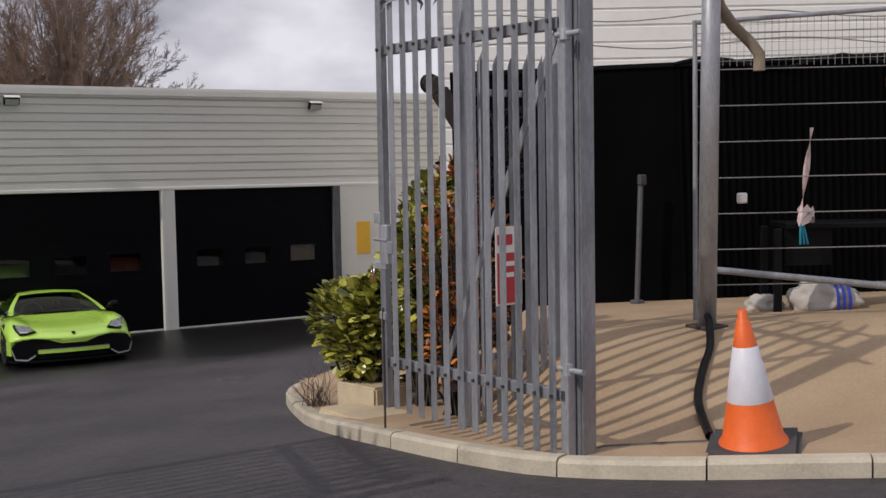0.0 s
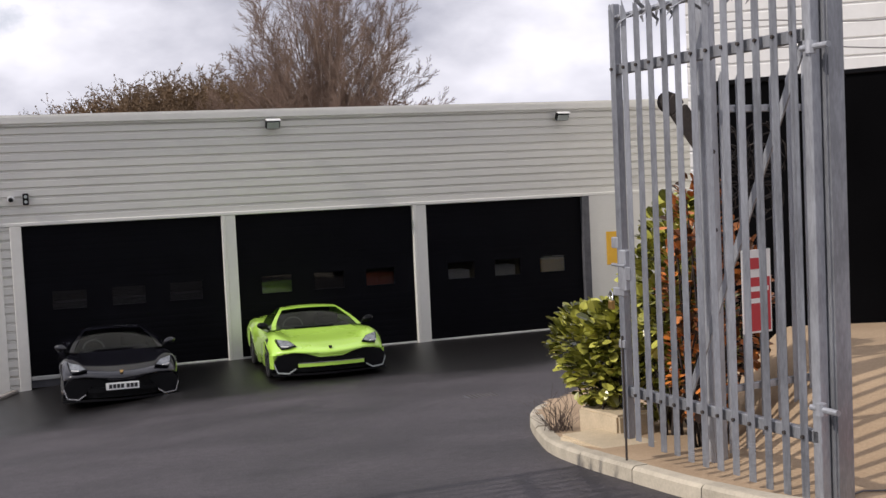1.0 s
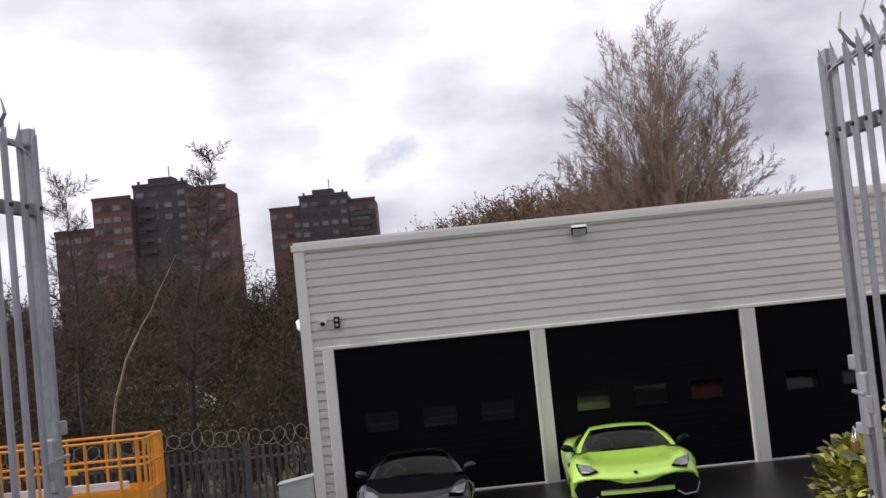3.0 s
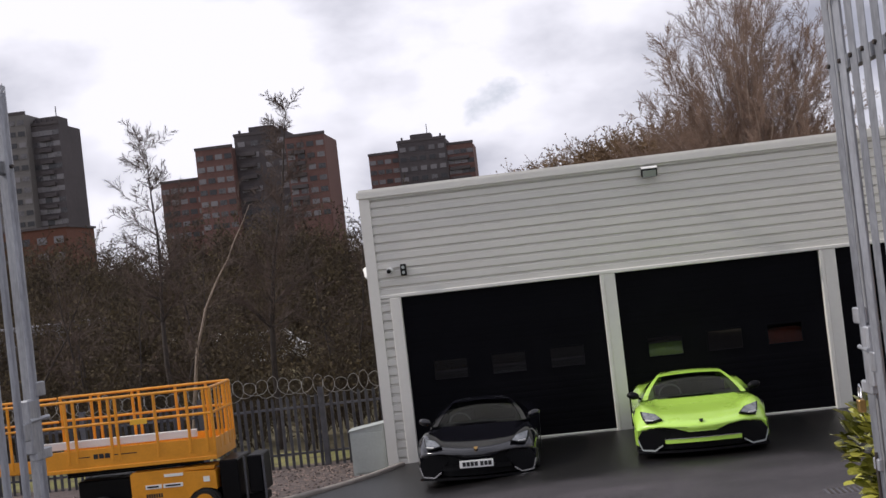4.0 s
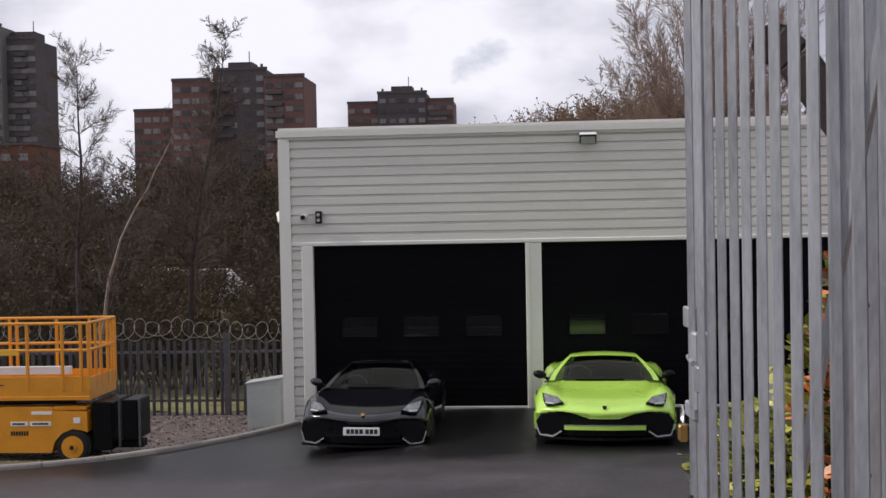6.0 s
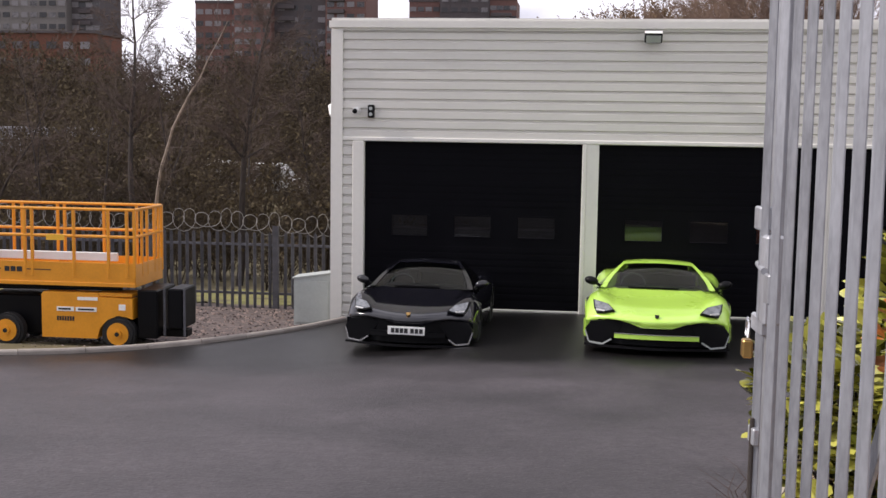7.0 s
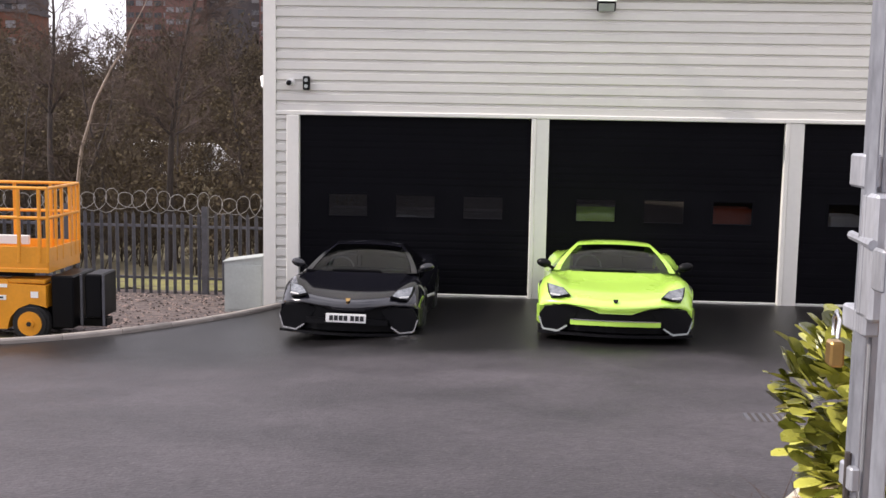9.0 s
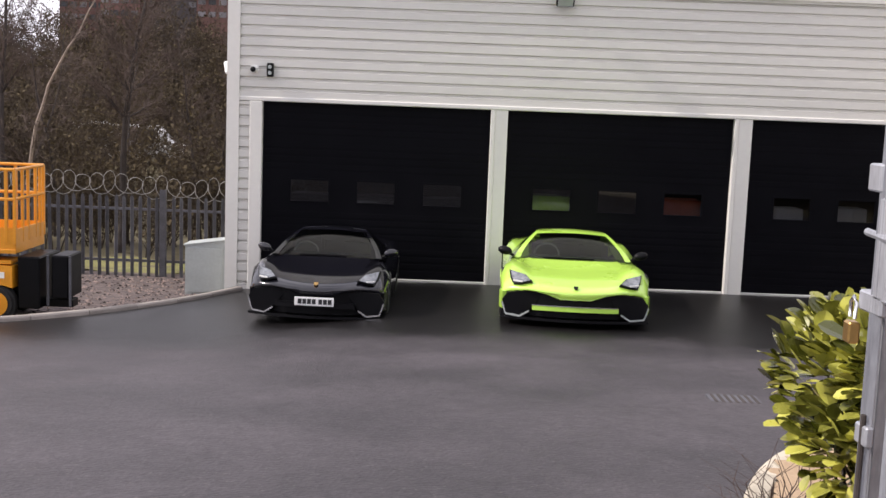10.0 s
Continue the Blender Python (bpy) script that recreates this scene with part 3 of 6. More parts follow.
# cabinet-shaped stand-ins for the coloured shapes that show in the panes
M_STANDIN_RED = mat("stand_in_red", (0.60, 0.10, 0.03), 0.5)
for nm, x, w, h, m, lb in (
        ("storage_cabinet", 1.40, 0.70, 1.44, M_RUBBER_GREY, "dark grey cabinet-shaped stand-in behind a door pane"),
        ("storage_cabinet", 2.54, 0.70, 1.44, M_RUBBER_GREY, "dark grey cabinet-shaped stand-in behind a door pane"),
        ("storage_cabinet", 3.68, 0.70, 1.44, M_RUBBER_GREY, "dark grey cabinet-shaped stand-in behind a door pane"),
        ("storage_cabinet", 5.56, 0.72, 1.56, M_LIME, "lime green cabinet-shaped stand-in behind a door pane"),
        ("tool_cabinet", 7.80, 0.72, 1.58, M_STANDIN_RED, "orange-red cabinet-shaped stand-in behind a door pane"),
        ("storage_cabinet", 9.68, 0.50, 1.50, M_WHITE, "white cabinet-shaped stand-in behind a door pane"),
        ("storage_cabinet", 10.78, 0.50, 1.54, M_WHITE, "white cabinet-shaped stand-in behind a door pane"),
        ("storage_cabinet", 11.95, 0.80, 1.60, M_YELLOW, "yellow cabinet-shaped stand-in behind a door pane")):
    cb = empty(nm, pose(x, 0.30, -0.012), lb, "cabinet", "cabinets inside the garage")
    part("body", box(-w / 2, w / 2, 0, 0.5, 0.06, h, 0.015), m, cb)
    part("door", box(-w / 2 + 0.02, -0.004, -0.02, 0, 0.1, h - 0.04, 0.005), m, cb)
    part("door", box(0.004, w / 2 - 0.02, -0.02, 0, 0.1, h - 0.04, 0.005), m, cb)
    part("plinth", box(-w / 2 + 0.02, w / 2 - 0.02, 0.02, 0.48, 0, 0.06), M_BLACK, cb)

# meter cabinet by the corner
cab = empty("utility_cabinet", pose(-0.37, 0.32, bed_z(-0.4, 0.4), 0, 0, 0), "grey steel utility cabinet standing on the gravel by the corner", "cabinet")
part("body", prism([(-0.41, 0.0), (0.28, 0.0), (0.28, 0.97), (-0.41, 0.87)], -0.42, 0.0, turn=pose(0, 0, 0, 90, 0, 0)), M_GREYBOX, cab)
part("lid", beam((-0.435, 0.21, 0.878), (0.30, 0.21, 0.988), 0.46, 0.03, 0.008), M_GREYBOX, cab)
part("door", box(-0.37, 0.24, -0.012, 0.0, 0.05, 0.83, 0.004), M_GREYBOX, cab)


# ---- cars ----
def interp_rows(rows, n):
    """Smooth a table of rows to n steps, with a monotone-ish cubic."""
    rows = np.array(rows, float)
    s = rows[:, 0]
    t = np.linspace(s[0], s[-1], n)
    out = np.zeros((n, rows.shape[1]))
    out[:, 0] = t
    for c in range(1, rows.shape[1]):
        d = np.gradient(rows[:, c], s)
        i = np.clip(np.searchsorted(s, t) - 1, 0, len(s) - 2)
        h = s[i + 1] - s[i]
        u = (t - s[i]) / h
        a, b = rows[i, c], rows[i + 1, c]
        out[:, c] = (2 * u ** 3 - 3 * u ** 2 + 1) * a + (u ** 3 - 2 * u ** 2 + u) * h * d[i] + (-2 * u ** 3 + 3 * u ** 2) * b + (u ** 3 - u ** 2) * h * d[i + 1]
    return out


def grid_faces(n, m):
    return [(i * m + j, i * m + j + 1, (i + 1) * m + j + 1, (i + 1) * m + j) for i in range(n - 1) for j in range(m - 1)]


def sports_car(label, paint, W, L, H, plate, m, blade, dark):
    """A low wedge-shaped car, nose towards -y at the origin."""
    car = empty("sports_car", m, label, "car", "parked cars")
    k = W / 2.03
    hz = H / 1.136
    # stations: y, height at the middle, at 0.6, at the wing crest, at the side edge, half width, lower edge
    st = [(0.00, 0.450, 0.470, 0.455, 0.430, 0.930, 0.375), (0.08, 0.500, 0.520, 0.520, 0.480, 0.955, 0.36), (0.30, 0.565, 0.600, 0.635, 0.560, 0.985, 0.36),
          (0.50, 0.610, 0.640, 0.700, 0.600, 1.000, 0.50), (0.72, 0.645, 0.672, 0.740, 0.640, 1.005, 0.60), (1.00, 0.690, 0.705, 0.755, 0.650, 1.005, 0.58), (1.20, 0.730, 0.735, 0.755, 0.645, 1.000, 0.30),
          (1.50, 0.790, 0.780, 0.750, 0.640, 0.995, 0.16), (2.10, 0.820, 0.800, 0.755, 0.650, 0.985, 0.16), (2.80, 0.860, 0.850, 0.800, 0.680, 0.995, 0.17),
          (3.10, 0.900, 0.890, 0.850, 0.700, 1.010, 0.35), (3.35, 0.915, 0.905, 0.875, 0.710, 1.015, 0.64), (3.75, 0.92, 0.91, 0.88, 0.71, 1.015, 0.66), (4.00, 0.91, 0.90, 0.87, 0.71, 1.01, 0.36),
          (4.40, 0.90, 0.89, 0.85, 0.70, 0.99, 0.30), (4.70, 0.86, 0.85, 0.80, 0.66, 0.96, 0.30)]
    S = interp_rows(st, 90)
    V, cols = [], 0
    for y, zc, z6, zw, zs, w, zb in S:
        xw = w - 0.17
        pts = [(0, zc), (0.2, zc + (z6 - zc) * 0.15), (0.4, zc + (z6 - zc) * 0.55), (0.56, z6), (0.62, z6 + 0.004), (0.68, (z6 + zw) / 2 + 0.004), (xw - 0.05, zw), (xw + 0.02, zw + 0.004), (w - 0.07, zw - (zw - zs) * 0.35), (w - 0.015, zs), (w, zs - 0.05),
               (w + 0.004, (zs + zb) / 2), (w - 0.012, zb + 0.02), (w - 0.03, zb)]
        if y < 0.001:
            pts = [(px, z - 0.0) for px, z in pts]
        full = [(-px, z) for px, z in pts[:0:-1]] + pts
        cols = len(full)
        for px, z in full:
            lead = 0.34 * (abs(px) / 0.95) ** 2.2 * max(0, 1 - y / 1.5)
            V.append((px * k, (y + lead) * L / 4.75, z * hz))
    F = [q for q in grid_faces(len(S), cols)
         if not (1.62 * L / 4.75 < V[q[0]][1] < 3.3 * L / 4.75 and max(abs(V[i][0]) for i in q) < 0.64 * k)]
    n = len(V)
    # nose lip and tail closed down
    nose = [i for i in range(cols)]
    tail = [(len(S) - 1) * cols + i for i in range(cols)]
    F.append(tuple(tail))
    lip = []
    for i in nose:
        x, y, z = V[i]
        lip.append(len(V))
        V.append((x * 0.985, y + 0.05, min(z - 0.01, (0.372 + 0.085 * sstep(0.2, 0.5, abs(x) / k)) * hz) if abs(x) < 0.86 * k else min(z, 0.40 * hz)))
    for a, b in zip(range(cols - 1), range(1, cols)):
        F.append((nose[b], nose[a], lip[a], lip[b]))
    body = mesh_ob("body", V, F, paint, car, True)
    # cabin: glass and roof
    cs = [(1.42, 0.775, 0.775, 0.80), (1.65, 0.865, 0.84, 0.765), (2.0, 0.985, 0.95, 0.675), (2.30, 1.075, 1.045, 0.575), (2.48, 1.118, 1.09, 0.52), (2.75, 1.136, 1.108, 0.50), (3.15, 1.12, 1.09, 0.50), (3.7, 1.03, 1.0, 0.50), (4.2, 0.93, 0.91, 0.50)]
    C = interp_rows(cs, 44)

    def cabin(ya, yb, xa, xb, name, material, out=0.0, nx=13, parent=None, lab=""):
        R = [r for r in C if ya - 0.03 <= r[0] <= yb + 0.03]
        V = []
        for y, zc, ze, w in R:
            for j in range(nx):
                u = xa + (xb - xa) * j / (nx - 1)
                lead = 0.10 * u * u * max(0, 1 - (y - 1.42) / 1.2)
                V.append((u * w * k, (y + lead) * L / 4.75, (zc + (ze - zc) * u * u + out) * hz))
        return mesh_ob(name, V, grid_faces(len(R), nx), material, parent or car, True, lab)
    cabin(1.42, 2.42, -0.955, 0.955, "windscreen", M_CARGLASS)
    cabin(2.38, 4.2, -1, 1, "roof", dark if dark else paint)
    cabin(2.36, 2.52, -0.96, 0.96, "roof_edge", paint, 0.006)
    for sgn in (-1, 1):
        cabin(1.42, 2.60, sgn * 0.925, sgn * 1.03, "pillar", dark if dark else paint, 0.008, 4)
        # side of the cabin, from the roof edge to the belt
        V = []
        R = [r for r in C if r[0] >= 1.42]
        for y, zc, ze, w in R:
            lead = 0.10 * max(0, 1 - (y - 1.42) / 1.2)
            for u in (0, 0.5, 1):
                V.append((sgn * (w * 1.0 + (0.90 - w) * u) * k, (y + lead) * L / 4.75, (ze * (1 - u) + 0.745 * u) * hz))
        mesh_ob("side_window", V, [q[::sgn] for q in grid_faces(len(R), 3)], M_CARGLASS, car, True)
        # wheels
        for yy, r, wd in ((0.98, 0.345, 0.25), (3.55, 0.36, 0.33)):
            wx = sgn * (0.995 * k - wd / 2)
            wy = yy * L / 4.75
            tb = bmesh.new()
            prof = [(r * 0.72, wd / 2), (r * 0.93, wd / 2), (r, wd * 0.36), (r, -wd * 0.36), (r * 0.93, -wd / 2), (r * 0.72, -wd / 2)]
            rings = []
            for a in range(28):
                t = 2 * math.pi * a / 28
                rings.append([tb.verts.new((wx + o, wy + q * math.cos(t), r + q * math.sin(t))) for q, o in prof])
            for a in range(28):
                A, B = rings[a], rings[(a + 1) % 28]
                for j in range(len(prof)):
                    jj = (j + 1) % len(prof)
                    tb.faces.new((A[j], A[jj], B[jj], B[j]))
            wheel = part("wheel", tb, M_RUBBER, car, "", True)
            rb = rod((wx - wd * 0.3, wy, r), (wx + wd * 0.3, wy, r), r * 0.16, 12)
            for a in range(5):
                t = 2 * math.pi * a / 5
                beam((wx + sgn * wd * 0.42, wy, r), (wx + sgn * wd * 0.42, wy + r * 0.73 * math.cos(t), r + r * 0.73 * math.sin(t)), 0.03, 0.06, 0.006, rb)
            part("rim", rb, M_RIM, wheel)
        # mirrors
        mb = bmesh.new()
        bmesh.ops.create_uvsphere(mb, u_segments=14, v_segments=9, radius=1, matrix=Matrix.LocRotScale((sgn * 0.965 * k, 1.60 * L / 4.75, 0.865 * hz), Euler((0, sgn * -0.2, sgn * 0.2)), (0.105, 0.07, 0.062)))
        mirror = part("mirror", mb, M_BLACK if not dark else M_CARBLACK, car, "", True)
        part("mirror_arm", beam((sgn * 0.84 * k, 1.66 * L / 4.75, 0.79 * hz), (sgn * 0.96 * k, 1.64 * L / 4.75, 0.86 * hz), 0.07, 0.04, 0.006), M_BLACK, mirror)
        # headlights: wedge-shaped lens over a dark bezel
        def lamp_pts(grow):
            raw = [(0.585, 0.565), (0.67, 0.635), (0.865, 0.672), (0.845, 0.585), (0.805, 0.525), (0.70, 0.535)]
            cx = sum(p[0] for p in raw) / 6
            cz = sum(p[1] for p in raw) / 6
            return [(cx + (a - cx) * grow, cz + (b - cz) * grow) for a, b in raw]
        for nm, grow, off, ml in (("headlight_bezel", 1.12, 0.0, M_BLACK), ("headlight", 0.95, 0.012, M_LENS)):
            hb = bmesh.new()
            front, back = [], []
            for a, b in lamp_pts(grow):
                tz = (b - 0.45) / 0.18
                yy = 0.02 + 0.22 * max(0, tz) + 0.34 * (a / 0.95) ** 2.2 * 0.9
                front.append(hb.verts.new((sgn * a * k, (yy - 0.05 - off) * L / 4.75, b * hz + 0.016 + off)))
                back.append(hb.verts.new((sgn * a * k, (yy + 0.10) * L / 4.75, b * hz - 0.05)))
            hb.faces.new(front)
            hb.faces.new(back[::-1])
            for i in range(6):
                j = (i + 1) % 6
                hb.faces.new((front[i], front[j], back[j], back[i]))
            part(nm, hb, ml, car)
        # daylight strip in the lamp
        part("light_strip", beam((sgn * 0.70 * k, 0.185 * L / 4.75, 0.575 * hz), (sgn * 0.82 * k, 0.245 * L / 4.75, 0.585 * hz), 0.012, 0.016), M_WHITE, car)
        # side intake of the bumper: dark recess with a bright strip for its reflecting lower edge
        ib = prism([(sgn * 0.44 * k, 0.40 * hz), (sgn * 0.60 * k, 0.455 * hz), (sgn * 0.88 * k, 0.43 * hz), (sgn * 0.955 * k, 0.33 * hz), (sgn * 0.90 * k, 0.155 * hz), (sgn * 0.70 * k, 0.13 * hz), (sgn * 0.60 * k, 0.20 * hz)][::sgn], -0.02, 0.12,
                   turn=Matrix(((1, 0, 0, 0), (0, 0, 1, 0.20), (0, 1, 0, 0), (0, 0, 0, 1))))
        part("air_intake", ib, M_BLACK, car)
        eb = bmesh.new()
        edge = [(0.955, 0.30, 0.20), (0.90, 0.145, 0.19), (0.72, 0.125, 0.15), (0.60, 0.20, 0.13)]
        for a, b in zip(edge[:-1], edge[1:]):
            beam((sgn * a[0] * k, a[2], a[1] * hz), (sgn * b[0] * k, b[2], b[1] * hz), 0.02, 0.022, 0, eb)
        part("intake_edge", eb, M_CHROME if dark else M_GREYBOX, car)
        # outer corner of the bumper
        cbm = prism([(sgn * 0.90 * k, 0.30), (sgn * 0.955 * k, 0.28), (sgn * 1.0 * k, 0.50), (sgn * 0.96 * k, 0.62), (sgn * 0.90 * k, 0.5)][::sgn], 0.20 * hz, 0.43 * hz)
        part("bumper_corner", cbm, paint, car)
    # bumper core, blade and splitter follow the pointed nose
    def vbar(name, z0, z1, half, y0, back, material, depth=0.12, n=12):
        bm = bmesh.new()
        rows = []
        for i in range(n + 1):
            x = -half + 2 * half * i / n
            y = y0 + back * (abs(x) / 0.95) ** 1.8
            rows.append([bm.verts.new((x * k, yy, zz * hz)) for yy, zz in ((y, z0), (y, z1), (y + depth, z1), (y + depth, z0))])
        for A, B in zip(rows[:-1], rows[1:]):
            for j in range(4):
                bm.faces.new((A[j], A[(j + 1) % 4], B[(j + 1) % 4], B[j]))
        bm.faces.new(rows[0])
        bm.faces.new(rows[-1][::-1])
        return part(name, bm, material, car)
    vbar("bumper_core", 0.13, 0.445, 0.90, 0.10, 0.30, M_BLACK, 0.5)
    vbar("front_blade", 0.225, 0.285, 0.56, 0.0, 0.16, blade, 0.10)
    # edge highlight of the lime blade, built as a bright strip
    vbar("blade_edge", 0.286, 0.296, 0.56, -0.006, 0.16, M_CHROME if not dark else blade, 0.05)
    vbar("splitter", 0.085, 0.115, 0.97, -0.01, 0.26, M_BLACK, 0.35)
    part("bulkhead", box(-0.46 * k, 0.46 * k, 2.80 * L / 4.75, 2.86 * L / 4.75, 0.30, 1.06 * hz), M_SEAT, car)
    part("cabin_floor", box(-0.8 * k, 0.8 * k, 1.5 * L / 4.75, 2.85 * L / 4.75, 0.22, 0.28), M_SEAT, car)
    part("underfloor", box(-0.86 * k, 0.86 * k, 0.5, L - 0.3, 0.12, 0.20), M_BLACK, car)
    part("wiper", beam((-0.42 * k, 1.46 * L / 4.75, 0.80 * hz), (0.30 * k, 1.47 * L / 4.75, 0.80 * hz), 0.03, 0.02), M_BLACK, car)
    badge = prism([(-0.03, 0.03), (0.03, 0.03), (0.026, -0.015), (0, -0.04), (-0.026, -0.015)], 0, 0.012, turn=pose(0, 0.10 * L / 4.75, 0.525 * hz, 30, 0, 0))
    part("badge", badge, M_BRASS if dark else M_BLACK, car)
    # seats, dashboard and steering wheel behind the screen
    part("dashboard", box(-0.66 * k, 0.66 * k, 1.75 * L / 4.75, 2.1 * L / 4.75, 0.55, 0.80 * hz, 0.04), M_SEAT, car)
    for sgn in (-1, 1):
        part("seat", box(sgn * 0.36 - 0.22, sgn * 0.36 + 0.22, 2.55 * L / 4.75, 2.75 * L / 4.75, 0.35, 0.98 * hz, 0.06, segs=2), M_SEAT, car)
    sw = bmesh.new()
    for a in range(16):
        t, u = 2 * math.pi * a / 16, 2 * math.pi * (a + 1) / 16
        rod((-0.36 + 0.18 * math.cos(t), 2.05 * L / 4.75, 0.80 + 0.16 * math.sin(t)), (-0.36 + 0.18 * math.cos(u), 2.05 * L / 4.75, 0.80 + 0.16 * math.sin(u)), 0.014, 6, bm=sw)
    part("steering_wheel", sw, M_GREYBOX, car)
    if plate:
        pl = part("number_plate", box(-0.26, 0.26, -0.055, -0.04, 0.265, 0.38, 0.004), M_PLATE, car, "white number plate with dark bars")
        x = -0.215
        for wdt in (0.05, 0.05, 0.05, 0.05, 0.0, 0.05, 0.05, 0.05):
            if wdt:
                part("bar", box(x, x + wdt, -0.058, -0.0545, 0.29, 0.355), M_INK, pl)
            x += wdt + 0.012 if wdt else 0.025
    return car


sports_car("lime green low sports car with black intakes parked before a door", M_LIME, 2.03, 4.78, 1.136, False,
           sited(5.33, -5.0, 0.0, -2.95, 0, -3.5), M_LIME, None)
sports_car("glossy black low sports car with a white plate", M_CARBLACK, 1.924, 4.46, 1.165, True,
           sited(1.92, -4.68, yard_z(1.9, -3) - 0.03, -2.95, 0.8, 0.3), M_BLACK, M_CARBLACK)


# ---- palisade fence by the gravel ----
def pale_mesh(name, h, w, material_bevel=0.018):
    """A W-section pale with a three-pointed head, base at the origin, facing -y."""
    xs_ = [(-w / 2, 0.0), (-w * 0.32, -0.016), (-w * 0.14, -0.002), (0, -0.016), (w * 0.14, -0.002), (w * 0.32, -0.016), (w / 2, 0.0)]
    tops = [h - 0.10, h - 0.04, h - 0.06, h, h - 0.06, h - 0.04, h - 0.10]
    V, F = [], []
    for (x, y), t in zip(xs_, tops):
        V += [(x, y, 0), (x, y, t), (x, y + 0.004, 0), (x, y + 0.004, t)]
    for i in range(6):
        a, b = i * 4, i * 4 + 4
        F += [(a, b, b + 1, a + 1), (b + 2, a + 2, a + 3, b + 3), (a + 1, b + 1, b + 3, a + 3)]
    F += [(0, 1, 3, 2), (24, 26, 27, 25)]
    me = bpy.data.meshes.new(name)
    me.from_pydata(V, [], F)
    return me


fence = empty("palisade_fence", shift(2.9), label="dull galvanised palisade fence behind the gravel strip", category="fence", kind="structure")
FY, FZ0, FZ1 = 2.9, -0.42, 1.22
pm = pale_mesh("pale", FZ1 - FZ0, 0.07)
pm.materials.append(M_GALV_OLD)
x = -13.0
frnd = random.Random(3)
while x < -0.15:
    p = new("pale", pm)
    p.parent = fence
    p.matrix_basis = pose(x, FY - 0.04, FZ0 + frnd.uniform(-0.015, 0.015), 0, frnd.uniform(-0.6, 0.6), 0)
    x += 0.162
for z in (-0.10, 0.92):
    part("rail", box(-13.0, -0.05, FY - 0.036, FY + 0.01, z - 0.025, z + 0.025, 0.004), M_GALV_OLD, fence)
for x in (-12.7, -9.95, -7.2, -4.45, -1.71):
    bm = box(x - 0.06, x + 0.06, FY - 0.06, FY - 0.05, -0.5, 1.32)
    box(x - 0.06, x - 0.05, FY - 0.05, FY + 0.05, -0.5, 1.32, 0, bm)
    box(x + 0.05, x + 0.06, FY - 0.05, FY + 0.05, -0.5, 1.32, 0, bm)
    part("post", bm, M_GALV_OLD, fence)
wire = empty("razor_wire", shift(2.9), label="loose coil of razor wire along the top of the fence", category="razor wire")
wr = random.Random(8)
pts = []
for i in range(0, 620):
    a = i * 0.5
    r = 0.19 + 0.05 * math.sin(i * 0.13) + 0.02 * wr.random()
    pts.append((-12.9 + i * 0.0205 + 0.17 * math.cos(a) + 0.03 * math.sin(i * 0.37), FY + 0.05 + r * 0.5 * math.cos(a), 1.37 + 0.04 * math.sin(i * 0.03) + r * math.sin(a)))
tube(pts, 0.007, 4, "coil", M_WIRE, wire)

# loose stones and leaf litter lying on the gravel strip
st_r = random.Random(31)
V, F = [], []
while len(V) < 3200 * 6:
    x, y = st_r.uniform(-7.0, 0.3), st_r.uniform(-5.6, 2.75)
    if left_of(KERB_LEFT, x, y) > -0.12 or (x > -0.05 and y > -0.1):
        continue
    c = Vector((x, y, bed_z(x, y) + 0.004))
    r = st_r.uniform(0.012, 0.034)
    k = len(V)
    for ax in ((1, 0, 0), (-1, 0, 0), (0, 1, 0), (0, -1, 0), (0, 0, 0.7), (0, 0, -0.7)):
        V.append(c + Vector(ax) * r * st_r.uniform(0.7, 1.3))
    F += [(k + a, k + b, k + 4) for a, b in ((0, 2), (2, 1), (1, 3), (3, 0))] + [(k + b, k + a, k + 5) for a, b in ((0, 2), (2, 1), (1, 3), (3, 0))]
stones = empty("loose_gravel", label="loose stones and leaf litter on the gravel strip", category="gravel", kind="stuff")
tagged(mesh_ob("stones", V, F, mat("litter", (0.05, 0.035, 0.032), 0.95, var=0.5, scale=3, fine=30, other=(0.30, 0.23, 0.20), island=1.0), stones), kind="stuff")

# ---- scissor lift ----
lift = empty("scissor_lift", pose(-2.36, -3.35, -0.275), "orange scissor lift with a railed platform, lowered, on the gravel", "scissor lift")
LZ = 0.40


def lz(z):
    return z + LZ


# deck and toe boards; x runs back from the front corner
deck = box(-3.15, 0.0, 0.0, 1.15, lz(0.60), lz(0.74), 0.01)
part("deck", deck, M_ORANGE, lift)
part("toe_board", box(-3.15, 0.0, -0.012, 0.0, lz(0.60), lz(0.97), 0.004), M_ORANGE, lift)
part("toe_board", box(-0.012, 0.012, 0.0, 1.15, lz(0.60), lz(0.95), 0.004), M_ORANGE, lift)
part("toe_board", box(-3.15, 0.0, 1.15, 1.162, lz(0.74), lz(0.95), 0.004), M_ORANGE, lift)
part("deck_lip", box(-3.16, 0.02, -0.03, -0.012, lz(0.60), lz(0.66), 0.004), M_ORANGE, lift)
part("extension_deck", box(-4.6, -3.15, 0.08, 1.07, lz(0.64), lz(0.72), 0.01), M_ORANGE, lift)
part("extension_board", box(-4.6, -3.15, 0.07, 0.08, lz(0.66), lz(0.86), 0.004), M_ORANGE, lift)
